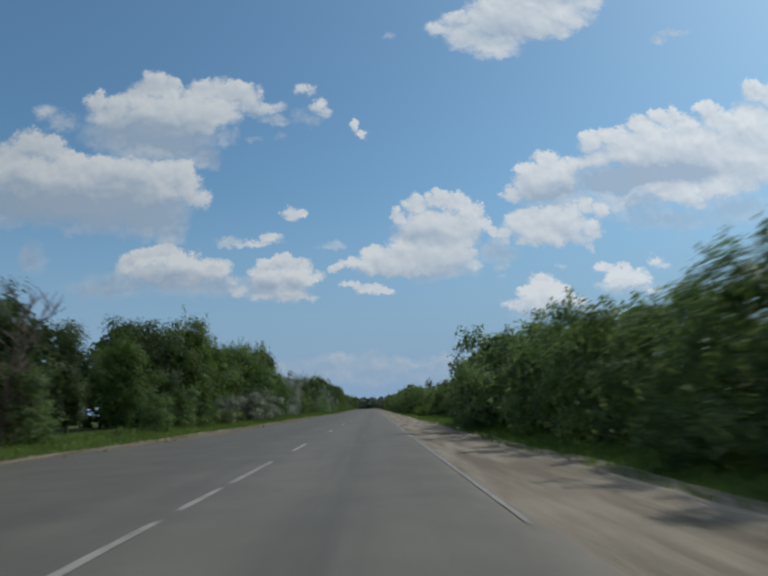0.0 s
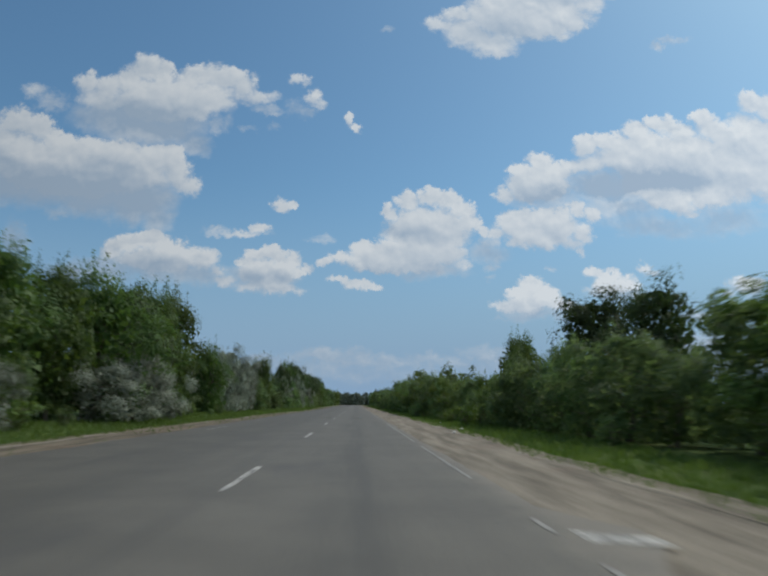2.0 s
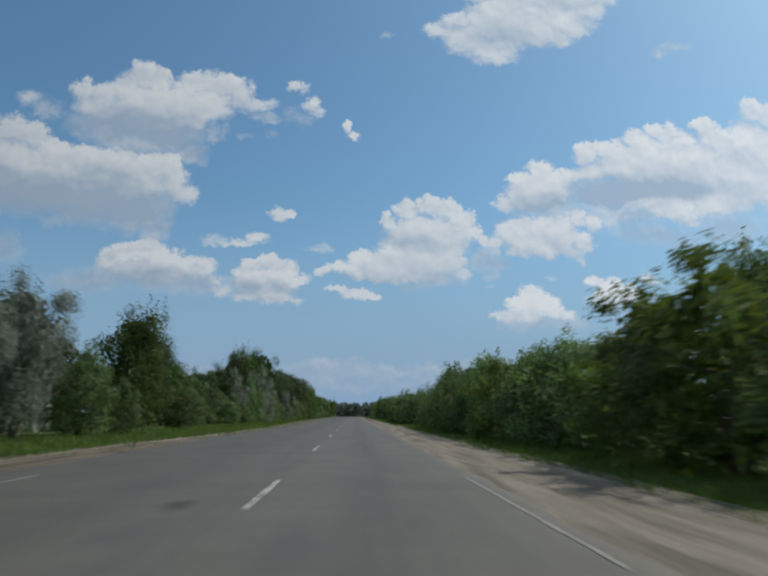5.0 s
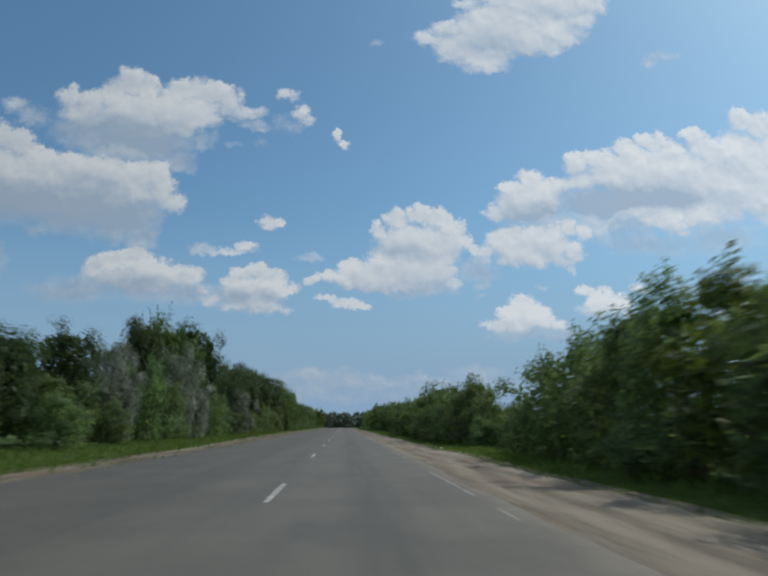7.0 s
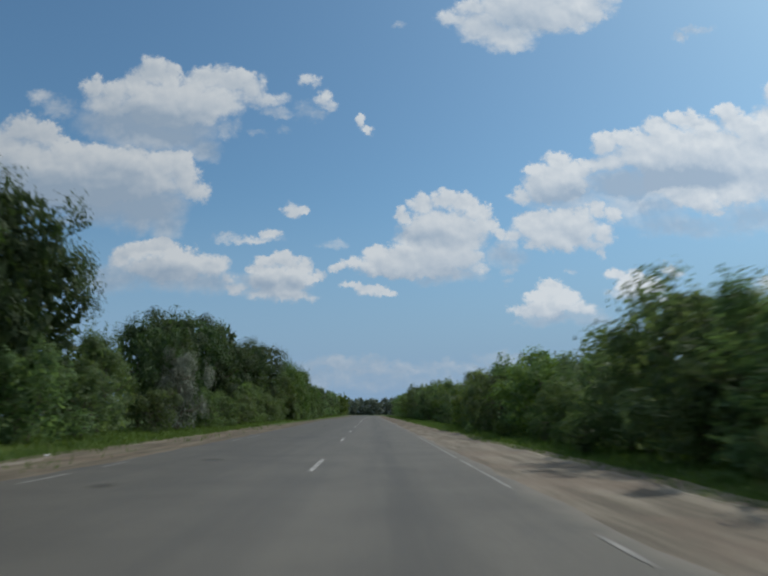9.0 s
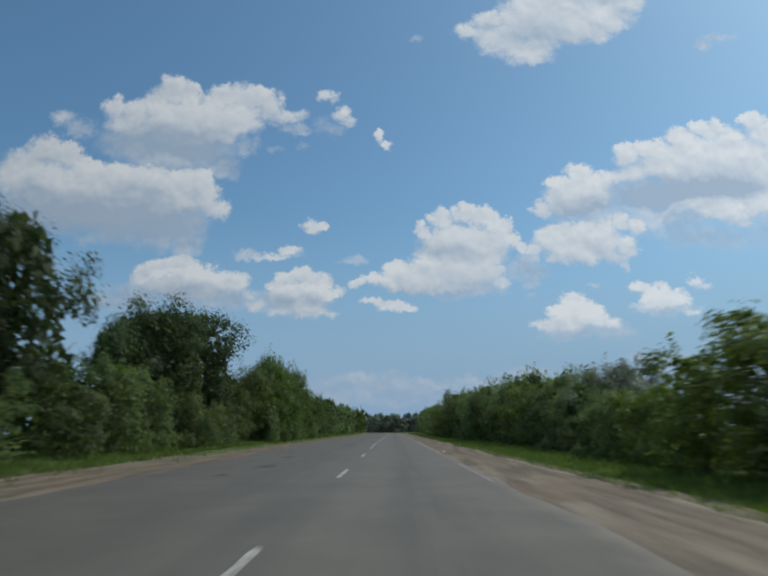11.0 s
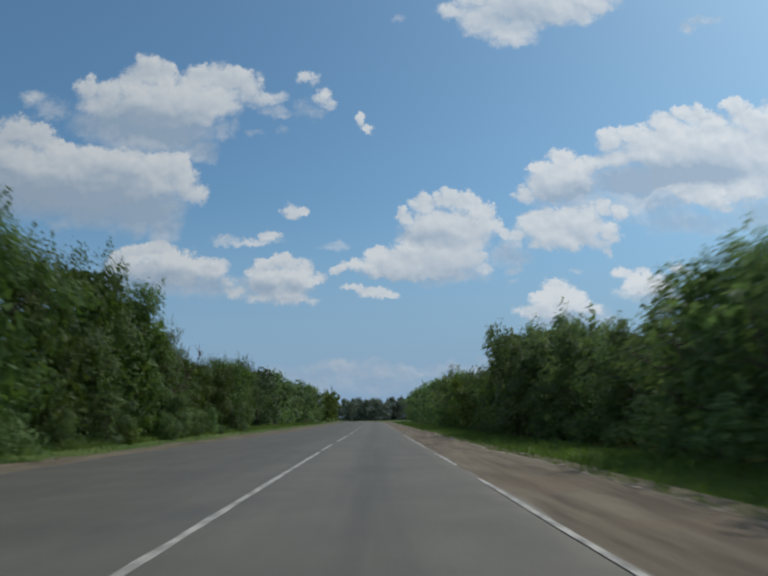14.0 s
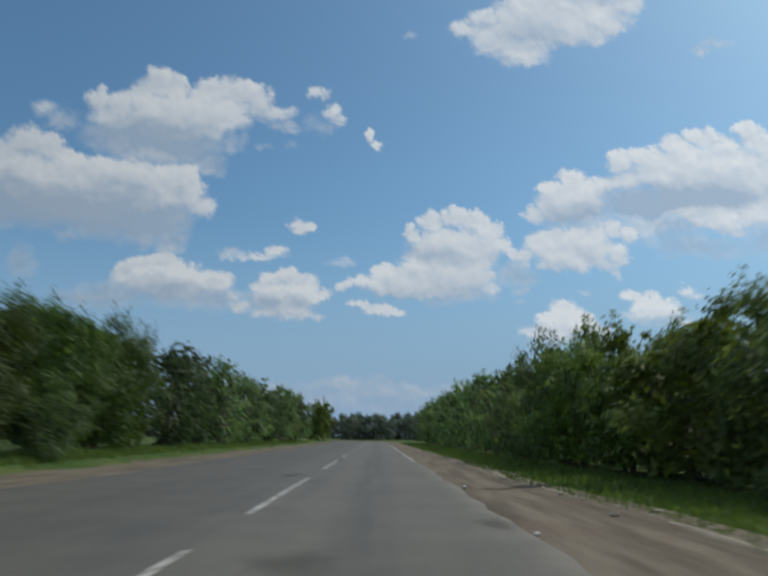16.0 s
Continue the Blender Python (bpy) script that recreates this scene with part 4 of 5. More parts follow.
CLOUD_WEST_LOW = (
    (-0.551, 0.441, 0.033, 0.027, 1), (-0.518, 0.432, 0.029, 0.022, 1), (-0.492, 0.418, 0.018, 0.015, 0.9), (-0.475, 0.403, 0.031, 0.020, 1), (-0.431, 0.396, 0.042, 0.025, 1),
    (-0.377, 0.392, 0.042, 0.026, 1), (-0.332, 0.389, 0.035, 0.023, 1), (-0.301, 0.382, 0.026, 0.026, 1), (-0.291, 0.361, 0.024, 0.032, 0.95), (-0.273, 0.340, 0.023, 0.019, 0.8),
    (-0.261, 0.352, 0.006, 0.008, 0.5), (-0.528, 0.394, 0.049, 0.033, 1), (-0.581, 0.400, 0.049, 0.044, 1), (-0.428, 0.370, 0.090, 0.029, 0.9), (-0.328, 0.350, 0.045, 0.035, 0.8),
    (-0.468, 0.297, 0.031, 0.011, 0.35),
)
CLOUD_WEST_FAR = (
    (-0.382, 0.232, 0.022, 0.018, 0.8), (-0.363, 0.243, 0.031, 0.015, 0.9), (-0.329, 0.249, 0.031, 0.017, 1), (-0.296, 0.236, 0.031, 0.017, 1), (-0.264, 0.226, 0.031, 0.017, 0.9),
    (-0.240, 0.222, 0.024, 0.020, 0.85), (-0.221, 0.203, 0.016, 0.012, 0.6), (-0.338, 0.223, 0.051, 0.020, 0.8), (-0.423, 0.200, 0.043, 0.011, 0.5), (-0.533, 0.255, 0.013, 0.023, 0.4),
    (-0.278, 0.205, 0.051, 0.014, 0.6),
)
CLOUD_SCRAPS = (
    (-0.186, 0.265, 0.048, 0.006, 0.4), (-0.156, 0.274, 0.020, 0.009, 0.7), (-0.226, 0.269, 0.018, 0.008, 0.4), (-0.119, 0.311, 0.015, 0.012, 0.8), (-0.105, 0.309, 0.008, 0.006, 0.6),
    (-0.101, 0.526, 0.018, 0.011, 0.6), (-0.074, 0.496, 0.016, 0.016, 0.65), (-0.063, 0.486, 0.009, 0.010, 0.5), (-0.017, 0.457, 0.009, 0.014, 0.75), (-0.005, 0.444, 0.010, 0.008, 0.7),
    (-0.106, 0.478, 0.020, 0.015, 0.28), (-0.086, 0.470, 0.017, 0.012, 0.32), (-0.142, 0.446, 0.012, 0.005, 0.3), (-0.178, 0.440, 0.015, 0.005, 0.3), (-0.055, 0.258, 0.023, 0.006, 0.28),
    (0.045, 0.624, 0.010, 0.005, 0.3), (0.540, 0.618, 0.027, 0.008, 0.45), (0.513, 0.607, 0.012, 0.008, 0.45), (0.521, 0.619, 0.010, 0.007, 0.4),
)
CLOUD_MIDDLE = (
    (-0.176, 0.216, 0.016, 0.011, 0.9), (-0.156, 0.228, 0.019, 0.014, 1), (-0.136, 0.232, 0.025, 0.014, 1), (-0.113, 0.217, 0.025, 0.020, 1), (-0.092, 0.204, 0.018, 0.008, 0.8),
    (-0.157, 0.205, 0.033, 0.015, 0.9), (-0.204, 0.188, 0.026, 0.010, 0.7), (-0.122, 0.177, 0.038, 0.011, 0.8), (-0.166, 0.179, 0.031, 0.010, 0.75), (-0.079, 0.209, 0.010, 0.005, 0.5),
)
CLOUD_CENTRE = (
    (0.047, 0.300, 0.014, 0.013, 1), (0.078, 0.319, 0.022, 0.018, 1), (0.116, 0.330, 0.025, 0.018, 1), (0.144, 0.321, 0.023, 0.018, 1), (0.163, 0.306, 0.022, 0.020, 1),
    (0.176, 0.285, 0.022, 0.019, 1), (0.197, 0.272, 0.014, 0.012, 0.85), (0.101, 0.292, 0.037, 0.022, 1), (0.136, 0.279, 0.040, 0.025, 1), (0.014, 0.241, 0.030, 0.016, 1),
    (-0.020, 0.226, 0.027, 0.011, 0.9), (-0.049, 0.217, 0.018, 0.007, 0.7), (0.048, 0.234, 0.035, 0.020, 0.95), (0.094, 0.240, 0.040, 0.023, 1), (0.141, 0.237, 0.035, 0.022, 0.95),
)
CLOUD_CENTRE_LOW = (
    (0.117, 0.213, 0.041, 0.013, 0.8), (0.162, 0.219, 0.020, 0.009, 0.6), (-0.003, 0.183, 0.027, 0.009, 0.75), (-0.026, 0.187, 0.022, 0.006, 0.6), (0.024, 0.180, 0.013, 0.006, 0.7),
    (0.208, 0.214, 0.011, 0.006, 0.35), (0.208, 0.197, 0.008, 0.005, 0.35), (0.308, 0.208, 0.008, 0.005, 0.35), (0.209, 0.252, 0.019, 0.013, 0.55),
)
CLOUD_EAST_MID = (
    (0.234, 0.336, 0.020, 0.016, 0.95), (0.258, 0.374, 0.017, 0.015, 1), (0.298, 0.391, 0.026, 0.017, 1), (0.278, 0.358, 0.036, 0.023, 1), (0.323, 0.373, 0.032, 0.020, 1),
    (0.348, 0.386, 0.024, 0.013, 0.9), (0.237, 0.290, 0.023, 0.019, 1), (0.272, 0.298, 0.031, 0.018, 1), (0.263, 0.266, 0.036, 0.019, 1), (0.294, 0.255, 0.023, 0.013, 0.8),
    (0.327, 0.292, 0.028, 0.021, 0.95), (0.352, 0.310, 0.017, 0.015, 0.9), (0.378, 0.301, 0.016, 0.014, 0.75), (0.361, 0.273, 0.020, 0.018, 0.85), (0.341, 0.255, 0.020, 0.012, 0.7),
    (0.353, 0.243, 0.008, 0.008, 0.6), (0.218, 0.266, 0.015, 0.011, 0.7),
)
CLOUD_EAST_HIGH = (
    (0.372, 0.420, 0.023, 0.019, 1), (0.401, 0.430, 0.024, 0.015, 1), (0.422, 0.422, 0.029, 0.022, 1), (0.462, 0.444, 0.028, 0.022, 1), (0.493, 0.463, 0.020, 0.014, 1),
    (0.514, 0.460, 0.023, 0.019, 1), (0.538, 0.447, 0.025, 0.019, 1), (0.572, 0.474, 0.020, 0.016, 1), (0.588, 0.454, 0.030, 0.026, 1), (0.610, 0.438, 0.025, 0.026, 1),
    (0.627, 0.447, 0.018, 0.019, 1), (0.662, 0.445, 0.033, 0.023, 1), (0.662, 0.506, 0.029, 0.020, 1), (0.692, 0.497, 0.034, 0.027, 1), (0.677, 0.427, 0.042, 0.043, 1),
    (0.646, 0.383, 0.046, 0.034, 1), (0.598, 0.398, 0.043, 0.034, 1), (0.534, 0.409, 0.044, 0.027, 1),
)
CLOUD_EAST_HIGH_LOW = (
    (0.478, 0.412, 0.039, 0.024, 1), (0.435, 0.397, 0.036, 0.020, 0.95), (0.483, 0.321, 0.021, 0.011, 0.7), (0.520, 0.317, 0.037, 0.016, 0.85), (0.543, 0.307, 0.024, 0.009, 0.7),
    (0.585, 0.329, 0.034, 0.015, 0.85), (0.628, 0.349, 0.034, 0.022, 0.9), (0.693, 0.370, 0.049, 0.051, 1), (0.723, 0.447, 0.042, 0.044, 1), (0.378, 0.388, 0.032, 0.020, 0.9),
)
CLOUD_EAST_LOW = (
    (0.273, 0.185, 0.023, 0.014, 1), (0.253, 0.169, 0.023, 0.015, 1), (0.293, 0.168, 0.028, 0.017, 1), (0.234, 0.149, 0.023, 0.010, 0.75), (0.314, 0.151, 0.031, 0.014, 0.7),
    (0.268, 0.148, 0.046, 0.012, 0.8), (0.224, 0.129, 0.015, 0.004, 0.3), (0.374, 0.209, 0.020, 0.010, 0.8), (0.397, 0.202, 0.023, 0.012, 0.85), (0.417, 0.190, 0.028, 0.013, 0.7),
    (0.399, 0.179, 0.040, 0.010, 0.6), (0.447, 0.173, 0.020, 0.007, 0.55), (0.460, 0.216, 0.016, 0.009, 0.6), (0.469, 0.208, 0.011, 0.006, 0.5), (0.626, 0.190, 0.036, 0.017, 0.7),
    (0.537, 0.140, 0.039, 0.008, 0.4), (0.594, 0.176, 0.016, 0.007, 0.4),
)
CLOUD_NORTH_TOP = (
    (0.136, 0.638, 0.028, 0.017, 0.8), (0.165, 0.658, 0.033, 0.017, 0.8), (0.183, 0.623, 0.043, 0.031, 1), (0.223, 0.661, 0.044, 0.033, 1), (0.267, 0.678, 0.052, 0.034, 1),
    (0.222, 0.606, 0.050, 0.024, 0.95), (0.232, 0.589, 0.035, 0.011, 0.7), (0.298, 0.646, 0.052, 0.028, 1), (0.341, 0.663, 0.044, 0.030, 1), (0.374, 0.650, 0.020, 0.022, 0.8),
    (0.348, 0.621, 0.022, 0.011, 0.7), (0.394, 0.685, 0.034, 0.023, 0.8), (0.413, 0.714, 0.036, 0.023, 0.8), (0.343, 0.714, 0.053, 0.028, 1), (0.268, 0.721, 0.053, 0.028, 1),
    (0.200, 0.708, 0.029, 0.013, 0.6), (0.301, 0.755, 0.069, 0.029, 0.9), (0.384, 0.752, 0.043, 0.025, 0.7),
)
CLOUD_HORIZON = (
    (-0.044, 0.073, 0.065, 0.011, 0.44), (0.002, 0.066, 0.061, 0.012, 0.46), (0.059, 0.062, 0.044, 0.010, 0.42), (0.097, 0.067, 0.032, 0.009, 0.38), (-0.068, 0.052, 0.061, 0.013, 0.38),
    (0.199, 0.076, 0.048, 0.013, 0.44), (0.139, 0.061, 0.047, 0.010, 0.36), (0.562, 0.085, 0.069, 0.030, 0.44), (0.395, 0.093, 0.068, 0.015, 0.32), (-0.130, 0.061, 0.060, 0.013, 0.36),
    (-0.231, 0.064, 0.064, 0.014, 0.33), (0.001, 0.042, 0.094, 0.011, 0.31),
)
# the closed bodies behind the heads
CLOUD_BODIES = (
    (-0.317, 0.482, 0.104, 0.049, 1), (-0.442, 0.366, 0.175, 0.058, 1), (-0.309, 0.220, 0.086, 0.026, 0.9), (-0.142, 0.199, 0.055, 0.027, 1), (0.110, 0.269, 0.080, 0.049, 1),
    (0.056, 0.222, 0.100, 0.025, 0.95), (0.293, 0.351, 0.063, 0.040, 1), (0.291, 0.281, 0.081, 0.038, 1), (0.517, 0.404, 0.155, 0.048, 1), (0.529, 0.354, 0.138, 0.047, 0.9),
    (0.657, 0.411, 0.080, 0.082, 1), (0.272, 0.159, 0.046, 0.026, 0.95), (0.411, 0.189, 0.045, 0.019, 0.8), (0.286, 0.662, 0.128, 0.057, 1), (0.343, 0.729, 0.111, 0.052, 1),
    (-0.186, 0.265, 0.052, 0.008, 0.4),
)
HEADS = (CLOUD_WEST_HIGH, CLOUD_WEST_LOW, CLOUD_WEST_FAR, CLOUD_SCRAPS, CLOUD_MIDDLE, CLOUD_CENTRE, CLOUD_CENTRE_LOW, CLOUD_EAST_MID, CLOUD_EAST_HIGH, CLOUD_EAST_HIGH_LOW, CLOUD_EAST_LOW, CLOUD_NORTH_TOP, CLOUD_HORIZON)
# the soft shaded undersides, in the same terms
BASE_WEST = (
    (-0.388, 0.456, 0.072, 0.034, 0.8), (-0.342, 0.433, 0.085, 0.025, 0.85), (-0.306, 0.447, 0.064, 0.032, 0.7), (-0.264, 0.417, 0.032, 0.017, 0.55), (-0.248, 0.410, 0.014, 0.012, 0.4),
    (-0.506, 0.342, 0.091, 0.038, 0.9), (-0.417, 0.337, 0.085, 0.043, 0.95), (-0.350, 0.323, 0.063, 0.040, 0.9), (-0.314, 0.291, 0.025, 0.027, 0.6), (-0.567, 0.354, 0.047, 0.048, 0.9),
)
BASE_WEST_FAR = (
    (-0.315, 0.210, 0.076, 0.026, 0.75), (-0.253, 0.195, 0.048, 0.020, 0.6), (-0.395, 0.206, 0.055, 0.021, 0.5), (-0.445, 0.197, 0.039, 0.012, 0.35), (-0.531, 0.249, 0.019, 0.028, 0.35),
    (-0.152, 0.193, 0.055, 0.020, 0.7), (-0.136, 0.169, 0.044, 0.009, 0.4),
)
BASE_EAST = (
    (0.094, 0.268, 0.051, 0.016, 0.5), (0.209, 0.240, 0.034, 0.016, 0.5), (0.304, 0.330, 0.059, 0.021, 0.55), (0.409, 0.355, 0.075, 0.035, 0.85), (0.473, 0.352, 0.068, 0.030, 0.85),
    (0.530, 0.362, 0.060, 0.025, 0.7), (0.424, 0.317, 0.059, 0.025, 0.6), (0.476, 0.287, 0.080, 0.018, 0.4), (0.605, 0.301, 0.065, 0.023, 0.4), (0.248, 0.644, 0.047, 0.020, 0.4),
    (0.222, 0.616, 0.041, 0.013, 0.35), (0.117, 0.205, 0.053, 0.011, 0.5),
)
BASE_LOW = (
    (0.275, 0.139, 0.049, 0.011, 0.5), (0.330, 0.135, 0.032, 0.011, 0.4), (0.406, 0.168, 0.046, 0.009, 0.35), (-0.058, 0.054, 0.108, 0.017, 0.2), (0.059, 0.047, 0.088, 0.014, 0.18),
    (0.568, 0.067, 0.084, 0.034, 0.26), (0.206, 0.059, 0.067, 0.015, 0.2),
)
BASES = (BASE_WEST, BASE_WEST_FAR, BASE_EAST, BASE_LOW)


def puff_group(name, clouds, reach, blend, least=0.0, most=2.0):
    """A smooth union of low domes, one over each puff, as a height over the sheet."""
    g = bpy.data.node_groups.new(name, "ShaderNodeTree")
    g.interface.new_socket("Place", in_out="INPUT", socket_type="NodeSocketVector")
    g.interface.new_socket("Height", in_out="OUTPUT", socket_type="NodeSocketFloat")
    net = Net(g)
    inp, outp = net.node("NodeGroupInput"), net.node("NodeGroupOutput")
    total = None
    for cloud in clouds:
        for u, v, a, b, full in cloud:
            if not least <= full < most:
                continue
            a, b = a * reach, b * reach
            q = net.vec("MULTIPLY_ADD", inp.outputs[0], (1 / a, 1 / b, 0), (-u / a, -v / b, 0))
            s = net.math("MULTIPLY_ADD", net.vec("DOT_PRODUCT", q, q), -full, full)
            total = s if total is None else net.math("SMOOTH_MAX", total, s, blend)
    net.put(outp.inputs[0], total)
    return g


def cloud_material():
    m = bpy.data.materials.new("clouds")
    m.use_nodes = True
    m.node_tree.nodes.clear()
    net = Net(m.node_tree)
    heads_shape, base_shape = puff_group("cloud_heads", HEADS, 1.14, 0.20, 0.52), puff_group("cloud_bases", BASES, 1.15, 0.30)
    thin_shape, fill_shape = puff_group("cloud_scraps", HEADS, 1.3, 0.10, 0.0, 0.52), puff_group("cloud_bodies", (CLOUD_BODIES,), 1.0, 0.30)
    p = net.node("ShaderNodeUVMap").outputs[0]

    def around(where, scale, detail, rough, amount):
        return net.vec("MULTIPLY", net.vec("SUBTRACT", net.noise(where, scale, detail, rough, True), (0.5, 0.5, 0.5)), (amount, amount * 0.9, 0))

    def height(shape, where):
        n = net.node("ShaderNodeGroup")
        n.node_tree = shape
        net.put(n.inputs[0], where)
        return n.outputs[0]

    def curled(where):
        return net.vec("ADD", where, net.vec("ADD", around(where, 11.0, 2.0, 0.5, 0.018), around(where, 46.0, 8.0, 0.70, 0.046)))

    def billow(where):
        """Rounded heads of cumulus at two sizes."""
        warp = net.vec("ADD", where, around(where, 26.0, 5.0, 0.62, 0.034))
        total = None
        for scale, share in ((26.0, 0.60), (64.0, 0.30)):
            v = net.node("ShaderNodeTexVoronoi")
            v.feature = "SMOOTH_F1"
            net.put(v.inputs["Vector"], warp)
            v.inputs["Scale"].default_value = scale
            v.inputs["Smoothness"].default_value = 0.6
            k = net.math("MULTIPLY", net.math("SUBTRACT", 0.5, v.outputs["Distance"]), share)
            total = k if total is None else net.math("ADD", total, k)
        return total

    up = net.vec("ADD", p, (0.006, 0.015, 0))
    body, body_up = height(heads_shape, curled(p)), height(heads_shape, curled(up))
    lumps = net.math("SUBTRACT", billow(p), billow(net.vec("ADD", p, (0.004, 0.009, 0))))
    wisps = net.math("SUBTRACT", net.noise(net.vec("MULTIPLY", p, (1.0, 1.5, 1.0)), 30.0, 8.0, 0.66), 0.5)
    swell = net.math("SUBTRACT", net.noise(net.vec("ADD", p, (3.1, 1.7, 0)), 15.0, 4.0, 0.55), 0.5)
    veil = height(base_shape, net.vec("ADD", p, net.vec("ADD", around(p, 8.0, 3.0, 0.55, 0.050), around(p, 30.0, 6.0, 0.65, 0.040))))
    grey = net.ramp(net.math("ADD", veil, net.math("MULTIPLY", swell, 0.5)), -0.15, 0.95)
    # the upper flanks of each head take the sun, the undersides turn grey
    flank = net.math("MULTIPLY_ADD", net.math("SUBTRACT", body, body_up), 0.36, 0.5, clamp=True)
    lit = net.math("MULTIPLY_ADD", net.math("SUBTRACT", flank, 0.5), 0.66, 0.60)
    lit = net.math("ADD", lit, net.math("ADD", net.math("MULTIPLY", lumps, 0.75), net.math("MULTIPLY", net.math("ADD", wisps, swell), 0.34)))
    mass, mass_up = height(fill_shape, curled(p)), height(fill_shape, curled(net.vec("ADD", p, (0.010, 0.030, 0))))
    lit = net.math("ADD", lit, net.math("MULTIPLY", net.math("MULTIPLY", net.math("SUBTRACT", mass, mass_up), net.ramp(mass, -0.3, 0.3)), 0.22))
    lit = net.math("SUBTRACT", lit, net.math("MULTIPLY", grey, 0.54), clamp=True)
    crisp = net.node("ShaderNodeMapRange")
    crisp.interpolation_type = "SMOOTHSTEP"
    net.put(crisp.inputs[0], net.math("ADD", body, net.math("MULTIPLY", wisps, 0.75)))
    crisp.inputs[1].default_value = -0.08
    net.put(crisp.inputs[2], net.math("MULTIPLY_ADD", flank, -0.62, 1.12))
    ragged = net.math("MULTIPLY", wisps, 0.7)
    filled = net.ramp(net.math("ADD", mass, ragged), 0.02, 0.50)
    thin = net.math("MULTIPLY", net.ramp(net.math("ADD", height(thin_shape, curled(p)), net.math("MULTIPLY", wisps, 0.9)), -0.02, 0.68), 0.92)
    shaded = net.math("MULTIPLY", net.ramp(net.math("ADD", veil, ragged), -0.22, 0.80), 0.90)
    cover = net.math("MAXIMUM", net.math("MAXIMUM", crisp.outputs[0], filled), net.math("MAXIMUM", shaded, thin))
    colour = net.mix(lit, rgb(0.340, 0.445, 0.570), rgb(0.660, 0.715, 0.762))
    # brighter towards the sun's side
    side = net.node("ShaderNodeSeparateXYZ")
    net.put(side.inputs[0], p)
    em = net.node("ShaderNodeEmission")
    net.put(em.inputs["Color"], colour)
    net.put(em.inputs["Strength"], net.math("MULTIPLY_ADD", side.outputs[0], 0.30, 0.97))
    ms = net.node("ShaderNodeMixShader")
    net.put(ms.inputs[0], cover)
    net.put(ms.inputs[1], net.node("ShaderNodeBsdfTransparent").outputs[0])
    net.put(ms.inputs[2], em.outputs[0])
    net.put(net.node("ShaderNodeOutputMaterial").inputs["Surface"], ms.outputs[0])
    m.cycles.emission_sampling = "NONE"
    return m


def cloud_backdrop():
    """A curved sheet of cloud up to 4.7 km off, higher clouds nearer, as under one flat cloud base."""
    us, vs = np.linspace(-0.95, 0.95, 61), np.linspace(0.02, 0.95, 41)
    verts, uvs = [], []
    for v in vs:
        for u in us:
            ahead = min(1900.0 / v, 4700.0 / math.sqrt(1 + u * u + v * v))
            verts.append((1.34 + u * ahead, 148.8 + ahead, EYE_HEIGHT + v * ahead))
            uvs.append((u, v))
    w = len(us)
    faces = [(j * w + i, j * w + i + 1, (j + 1) * w + i + 1, (j + 1) * w + i) for j in range(len(vs) - 1) for i in range(w - 1)]
    me = mesh_from("cloud_backdrop", verts, faces, cloud_material(), True)
    layer = me.uv_layers.new(name="sky")
    for loop in me.loops:
        layer.data[loop.index].uv = uvs[loop.vertex_index]
    ob = tagged(new("backdrop", me), "white fair-weather cumulus clouds in a blue sky", "sky", kind="structure")
    return ob


cloud_backdrop()


# ---------------------------------------------------------------- the field behind the gap in the eastern trees
def field_material():
    m, net, bsdf = material("sunflower_heads")
    p = place(net)
    heads = net.noise(p, 3.0, 5.0, 0.7)
    thin_spots = net.noise(p, 0.07, 5.0, 0.6)
    rows = net.noise(net.vec("MULTIPLY", p, (1.4, 0.02, 1.0)), 1.0, 2.0)
    bloom = net.math("ADD", heads, net.math("ADD", net.math("MULTIPLY", net.math("SUBTRACT", thin_spots, 0.5), 0.45), net.math("MULTIPLY", net.math("SUBTRACT", rows, 0.5), 0.25)))
    c = net.mix(net.ramp(bloom, 0.36, 0.54), rgb(0.06, 0.11, 0.02), rgb(0.62, 0.46, 0.02))
    net.put(bsdf.inputs["Base Color"], c)
    bsdf.inputs["Roughness"].default_value = 0.85
    net.put(bsdf.inputs["Normal"], net.bump(heads, 0.8, 0.15))
    return m


FX = [21.8, 21.85, *(23 + 1.5 * k for k in range(50)), 130, 180, 260]
field = sheet("sunflower_field", FX, [179 + 2.0 * k for k in range(64)],
              lambda x, y: -1.3 if x < 21.82 else -0.05 + 0.16 * noise.noise(Vector((x * 0.9, y * 0.9, 9))), field_material())
tagged(new("sunflower_field", field), "yellow flowering field beyond the trees", "field", kind="stuff")


# ---------------------------------------------------------------- small things on the shoulders
def crumpled(name, seed, size, flat, mat):
    """A small crushed or broken lump: a jittered ball pressed flat."""
    rng = random.Random(seed)
    bm = bmesh.new()
    bmesh.ops.create_icosphere(bm, subdivisions=2, radius=size)
    for v in bm.verts:
        k = 1 + 0.45 * noise.noise(v.co * (2.2 / size) + Vector((seed, 0, 0))) + rng.uniform(-0.12, 0.12)
        v.co = Vector((v.co.x * k, v.co.y * k * 0.75, max(v.co.z * k * flat, -size * flat * 0.4)))
    me = bpy.data.meshes.new(name)
    bm.to_mesh(me)
    bm.free()
    me.materials.append(mat)
    return me


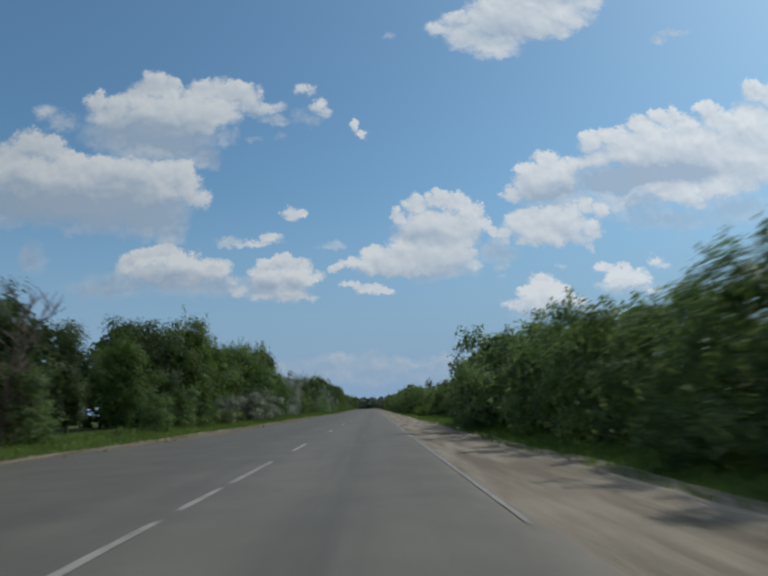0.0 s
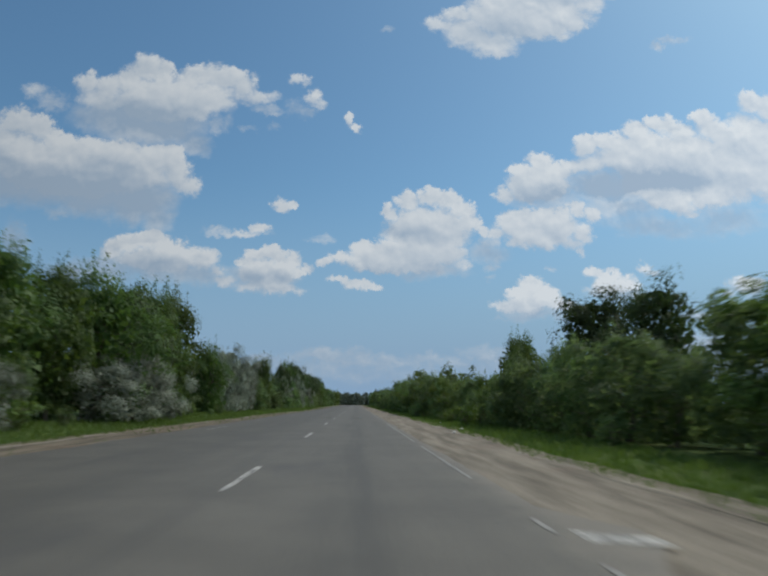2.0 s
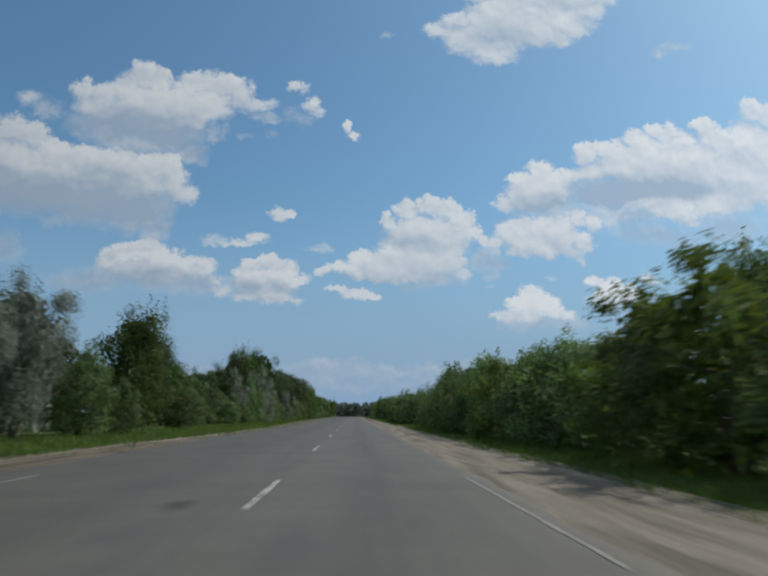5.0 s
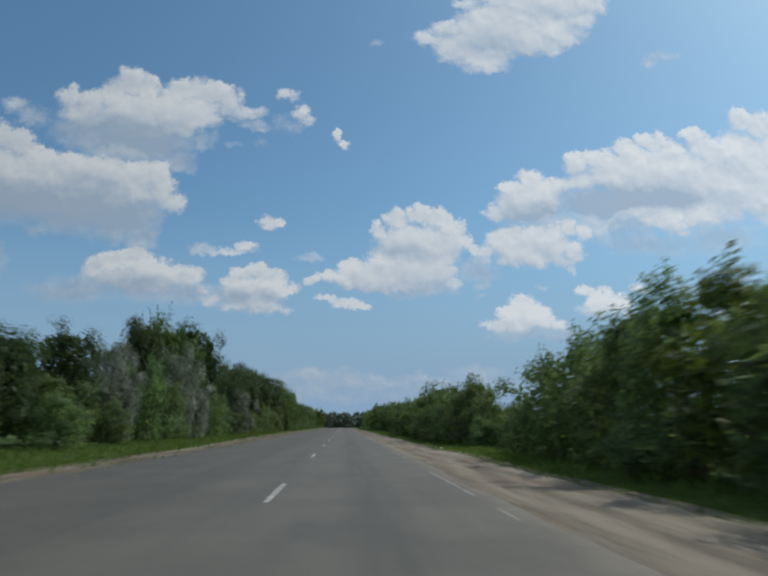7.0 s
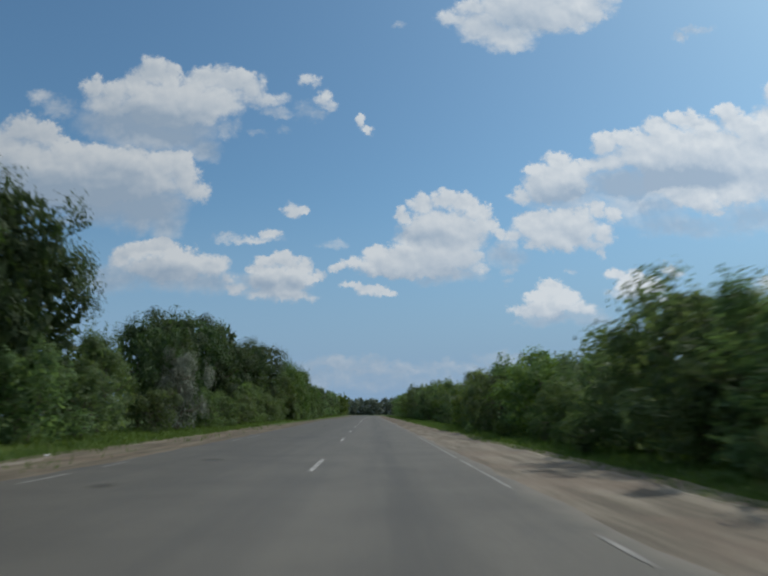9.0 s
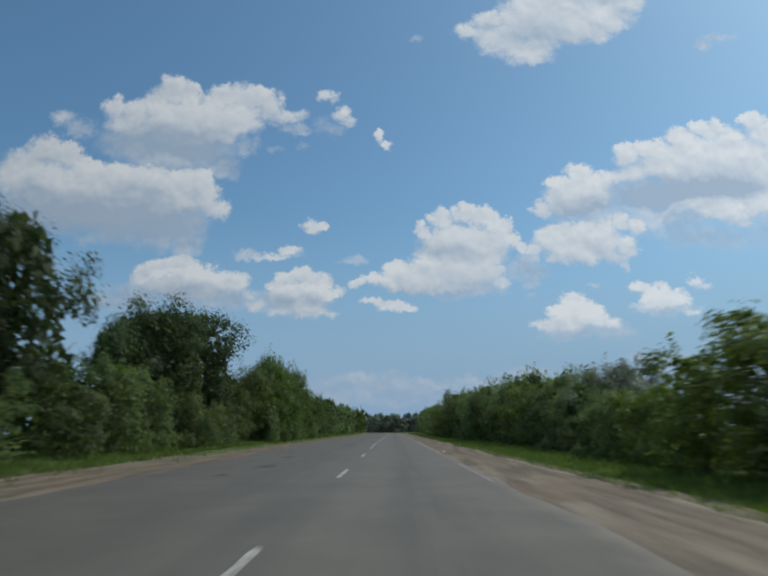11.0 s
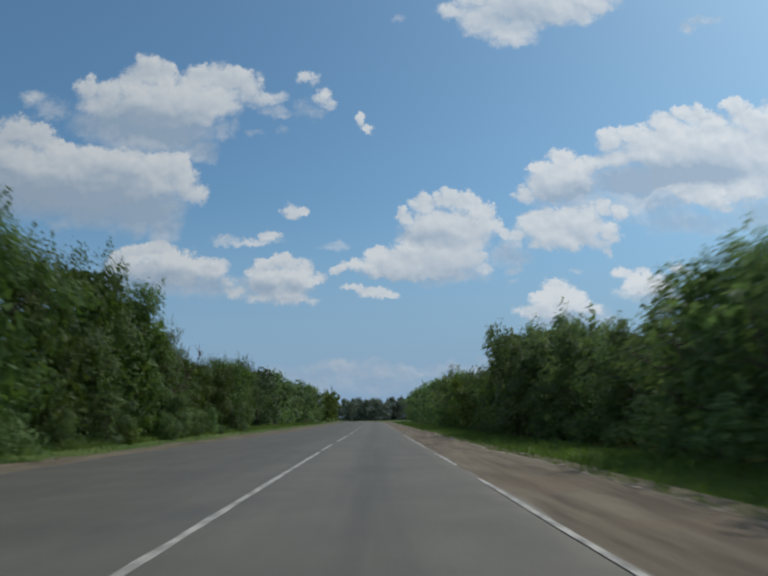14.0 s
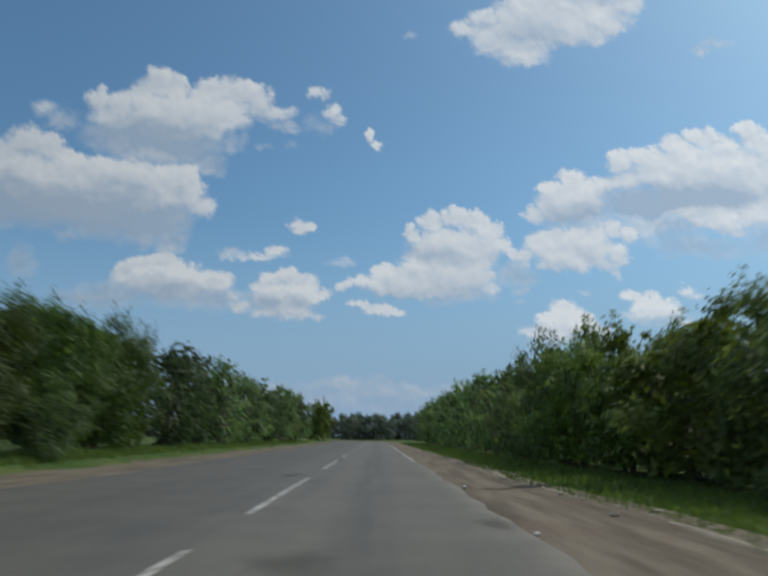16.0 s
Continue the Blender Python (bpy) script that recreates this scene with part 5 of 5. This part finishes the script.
def lying(name, label, category, group, spots, sizes, flat, mat, seed):
    for k, (x, y) in enumerate(spots):
        ob = new(name, crumpled(name, seed + k, sizes[k % len(sizes)], flat, mat))
        ob.matrix_basis = pose(x, y, (0.0 if 5.5 < x < 7 or x < -8 else -0.03) + 0.02, 0, 0, 37 * k)
        tagged(ob, label, category, group)


lying("litter", "crumpled white paper litter on the roadside", "litter", "litter by the road",
      [(6.1, 31.7), (5.5, 24.2), (6.0, 40.9), (7.3, 83.4), (6.8, 77.9), (6.1, 164.0), (6.1, 158.6), (-9.0, 182.3), (-7.8, 186.8), (6.3, 255.4), (6.2, 245.0), (-10.6, 297.0), (3.9, 313.7), (3.8, 306.0),
       (6.4, 67.1), (5.6, 63.8)], (0.075, 0.05, 0.09), 0.6, PAPER, 400)
lying("broken_board", "short white painted board lying on the asphalt edge", "board", "", [(3.95, 240.1)], (0.09,), 0.2, PAPER, 430)
lying("stone", "pale flat stone at the grass edge", "stone", "stones along the shoulder",
      [(5.6, 311.6), (5.7, 310.5), (5.6, 228.9), (6.3, 304.1), (5.9, 185.3), (5.8, 306.8), (5.5, 308.2), (6.0, 262.0), (5.9, 265.5), (5.8, 268.3), (6.1, 258.4), (5.6, 300.6), (5.9, 18.2), (6.1, 38.3)],
      (0.07, 0.045, 0.08, 0.05), 0.5, STONE, 440)


rng = random.Random(91)
ridge = [258.0 + 0.95 * k + rng.uniform(-0.4, 0.4) for k in range(68)]
lying("stone", "pale lump of broken limestone at the grass edge", "stone", "stones along the shoulder",
      [(right_verge(q) + rng.uniform(-0.28, 0.16), q) for q in ridge], (0.03, 0.055, 0.035, 0.07, 0.025), 0.4, STONE, 520)


def bare_tree(name, label, x, y, height, spread, stems, twigs, mat, seed):
    """A leafless tree: leaning stems, each with thin twigs that fork once."""
    rng = random.Random(seed)
    tree = tagged(new(name), label, "tree")

    def branch(title, path, radii, sides, parent):
        v, f = tube(path, radii, sides)
        return part(title, mesh_from(title, v, f, mat, sides > 4), parent)
    for k in range(stems):
        a = 6.28 * k / stems + rng.uniform(-0.4, 0.4)
        out = spread * rng.uniform(0.5, 1.0)
        path = [Vector((math.cos(a) * (0.08 + out * t * t), math.sin(a) * (0.08 + out * t * t), height * 0.8 * t - 0.1))
                + Vector((rng.uniform(-0.06, 0.06), rng.uniform(-0.06, 0.06), 0)) for t in (0, 0.25, 0.5, 0.75, 1.0)]
        stem = branch("stem", path, [0.0125 * height * q for q in (1.0, 0.8, 0.6, 0.4, 0.18)], 6, tree)
        for b in range(twigs):
            foot = path[1 + b % 4]
            aa = a + rng.uniform(-1.6, 1.6)
            reach = Vector((math.cos(aa) * rng.uniform(0.1, 0.3), math.sin(aa) * rng.uniform(0.1, 0.3), rng.uniform(0.14, 0.32))) * height * 0.62
            tip, bow = foot + reach, foot + reach * 0.5 + Vector((rng.uniform(-0.08, 0.08), rng.uniform(-0.08, 0.08), 0))
            branch("twig", [foot, bow, tip], [0.0050 * height, 0.0036 * height, 0.0014 * height], 4, stem)
            for _ in range(2):
                end = bow + Vector((rng.uniform(-0.09, 0.09), rng.uniform(-0.09, 0.09), rng.uniform(0.05, 0.14))) * height
                branch("twig", [bow, (bow + end) / 2, end], [0.0034 * height, 0.0026 * height, 0.0012 * height], 4, stem)
    tree.matrix_basis = pose(x, y, ground_height(x, y))


bare_tree("dead_sapling", "bare dead sapling with thin grey twigs", 17.8, 185.0, 4.3, 0.9, 5, 4, BARK, 303)
bare_tree("bare_tree", "leafless brown tree among the green roadside trees", -11.8, 25.5, 6.2, 1.9, 6, 8, BARK_BROWN, 311)
bare_tree("bare_tree", "leafless brown tree among the green roadside trees", -12.4, 307.5, 6.4, 1.9, 6, 8, BARK_BROWN, 317)
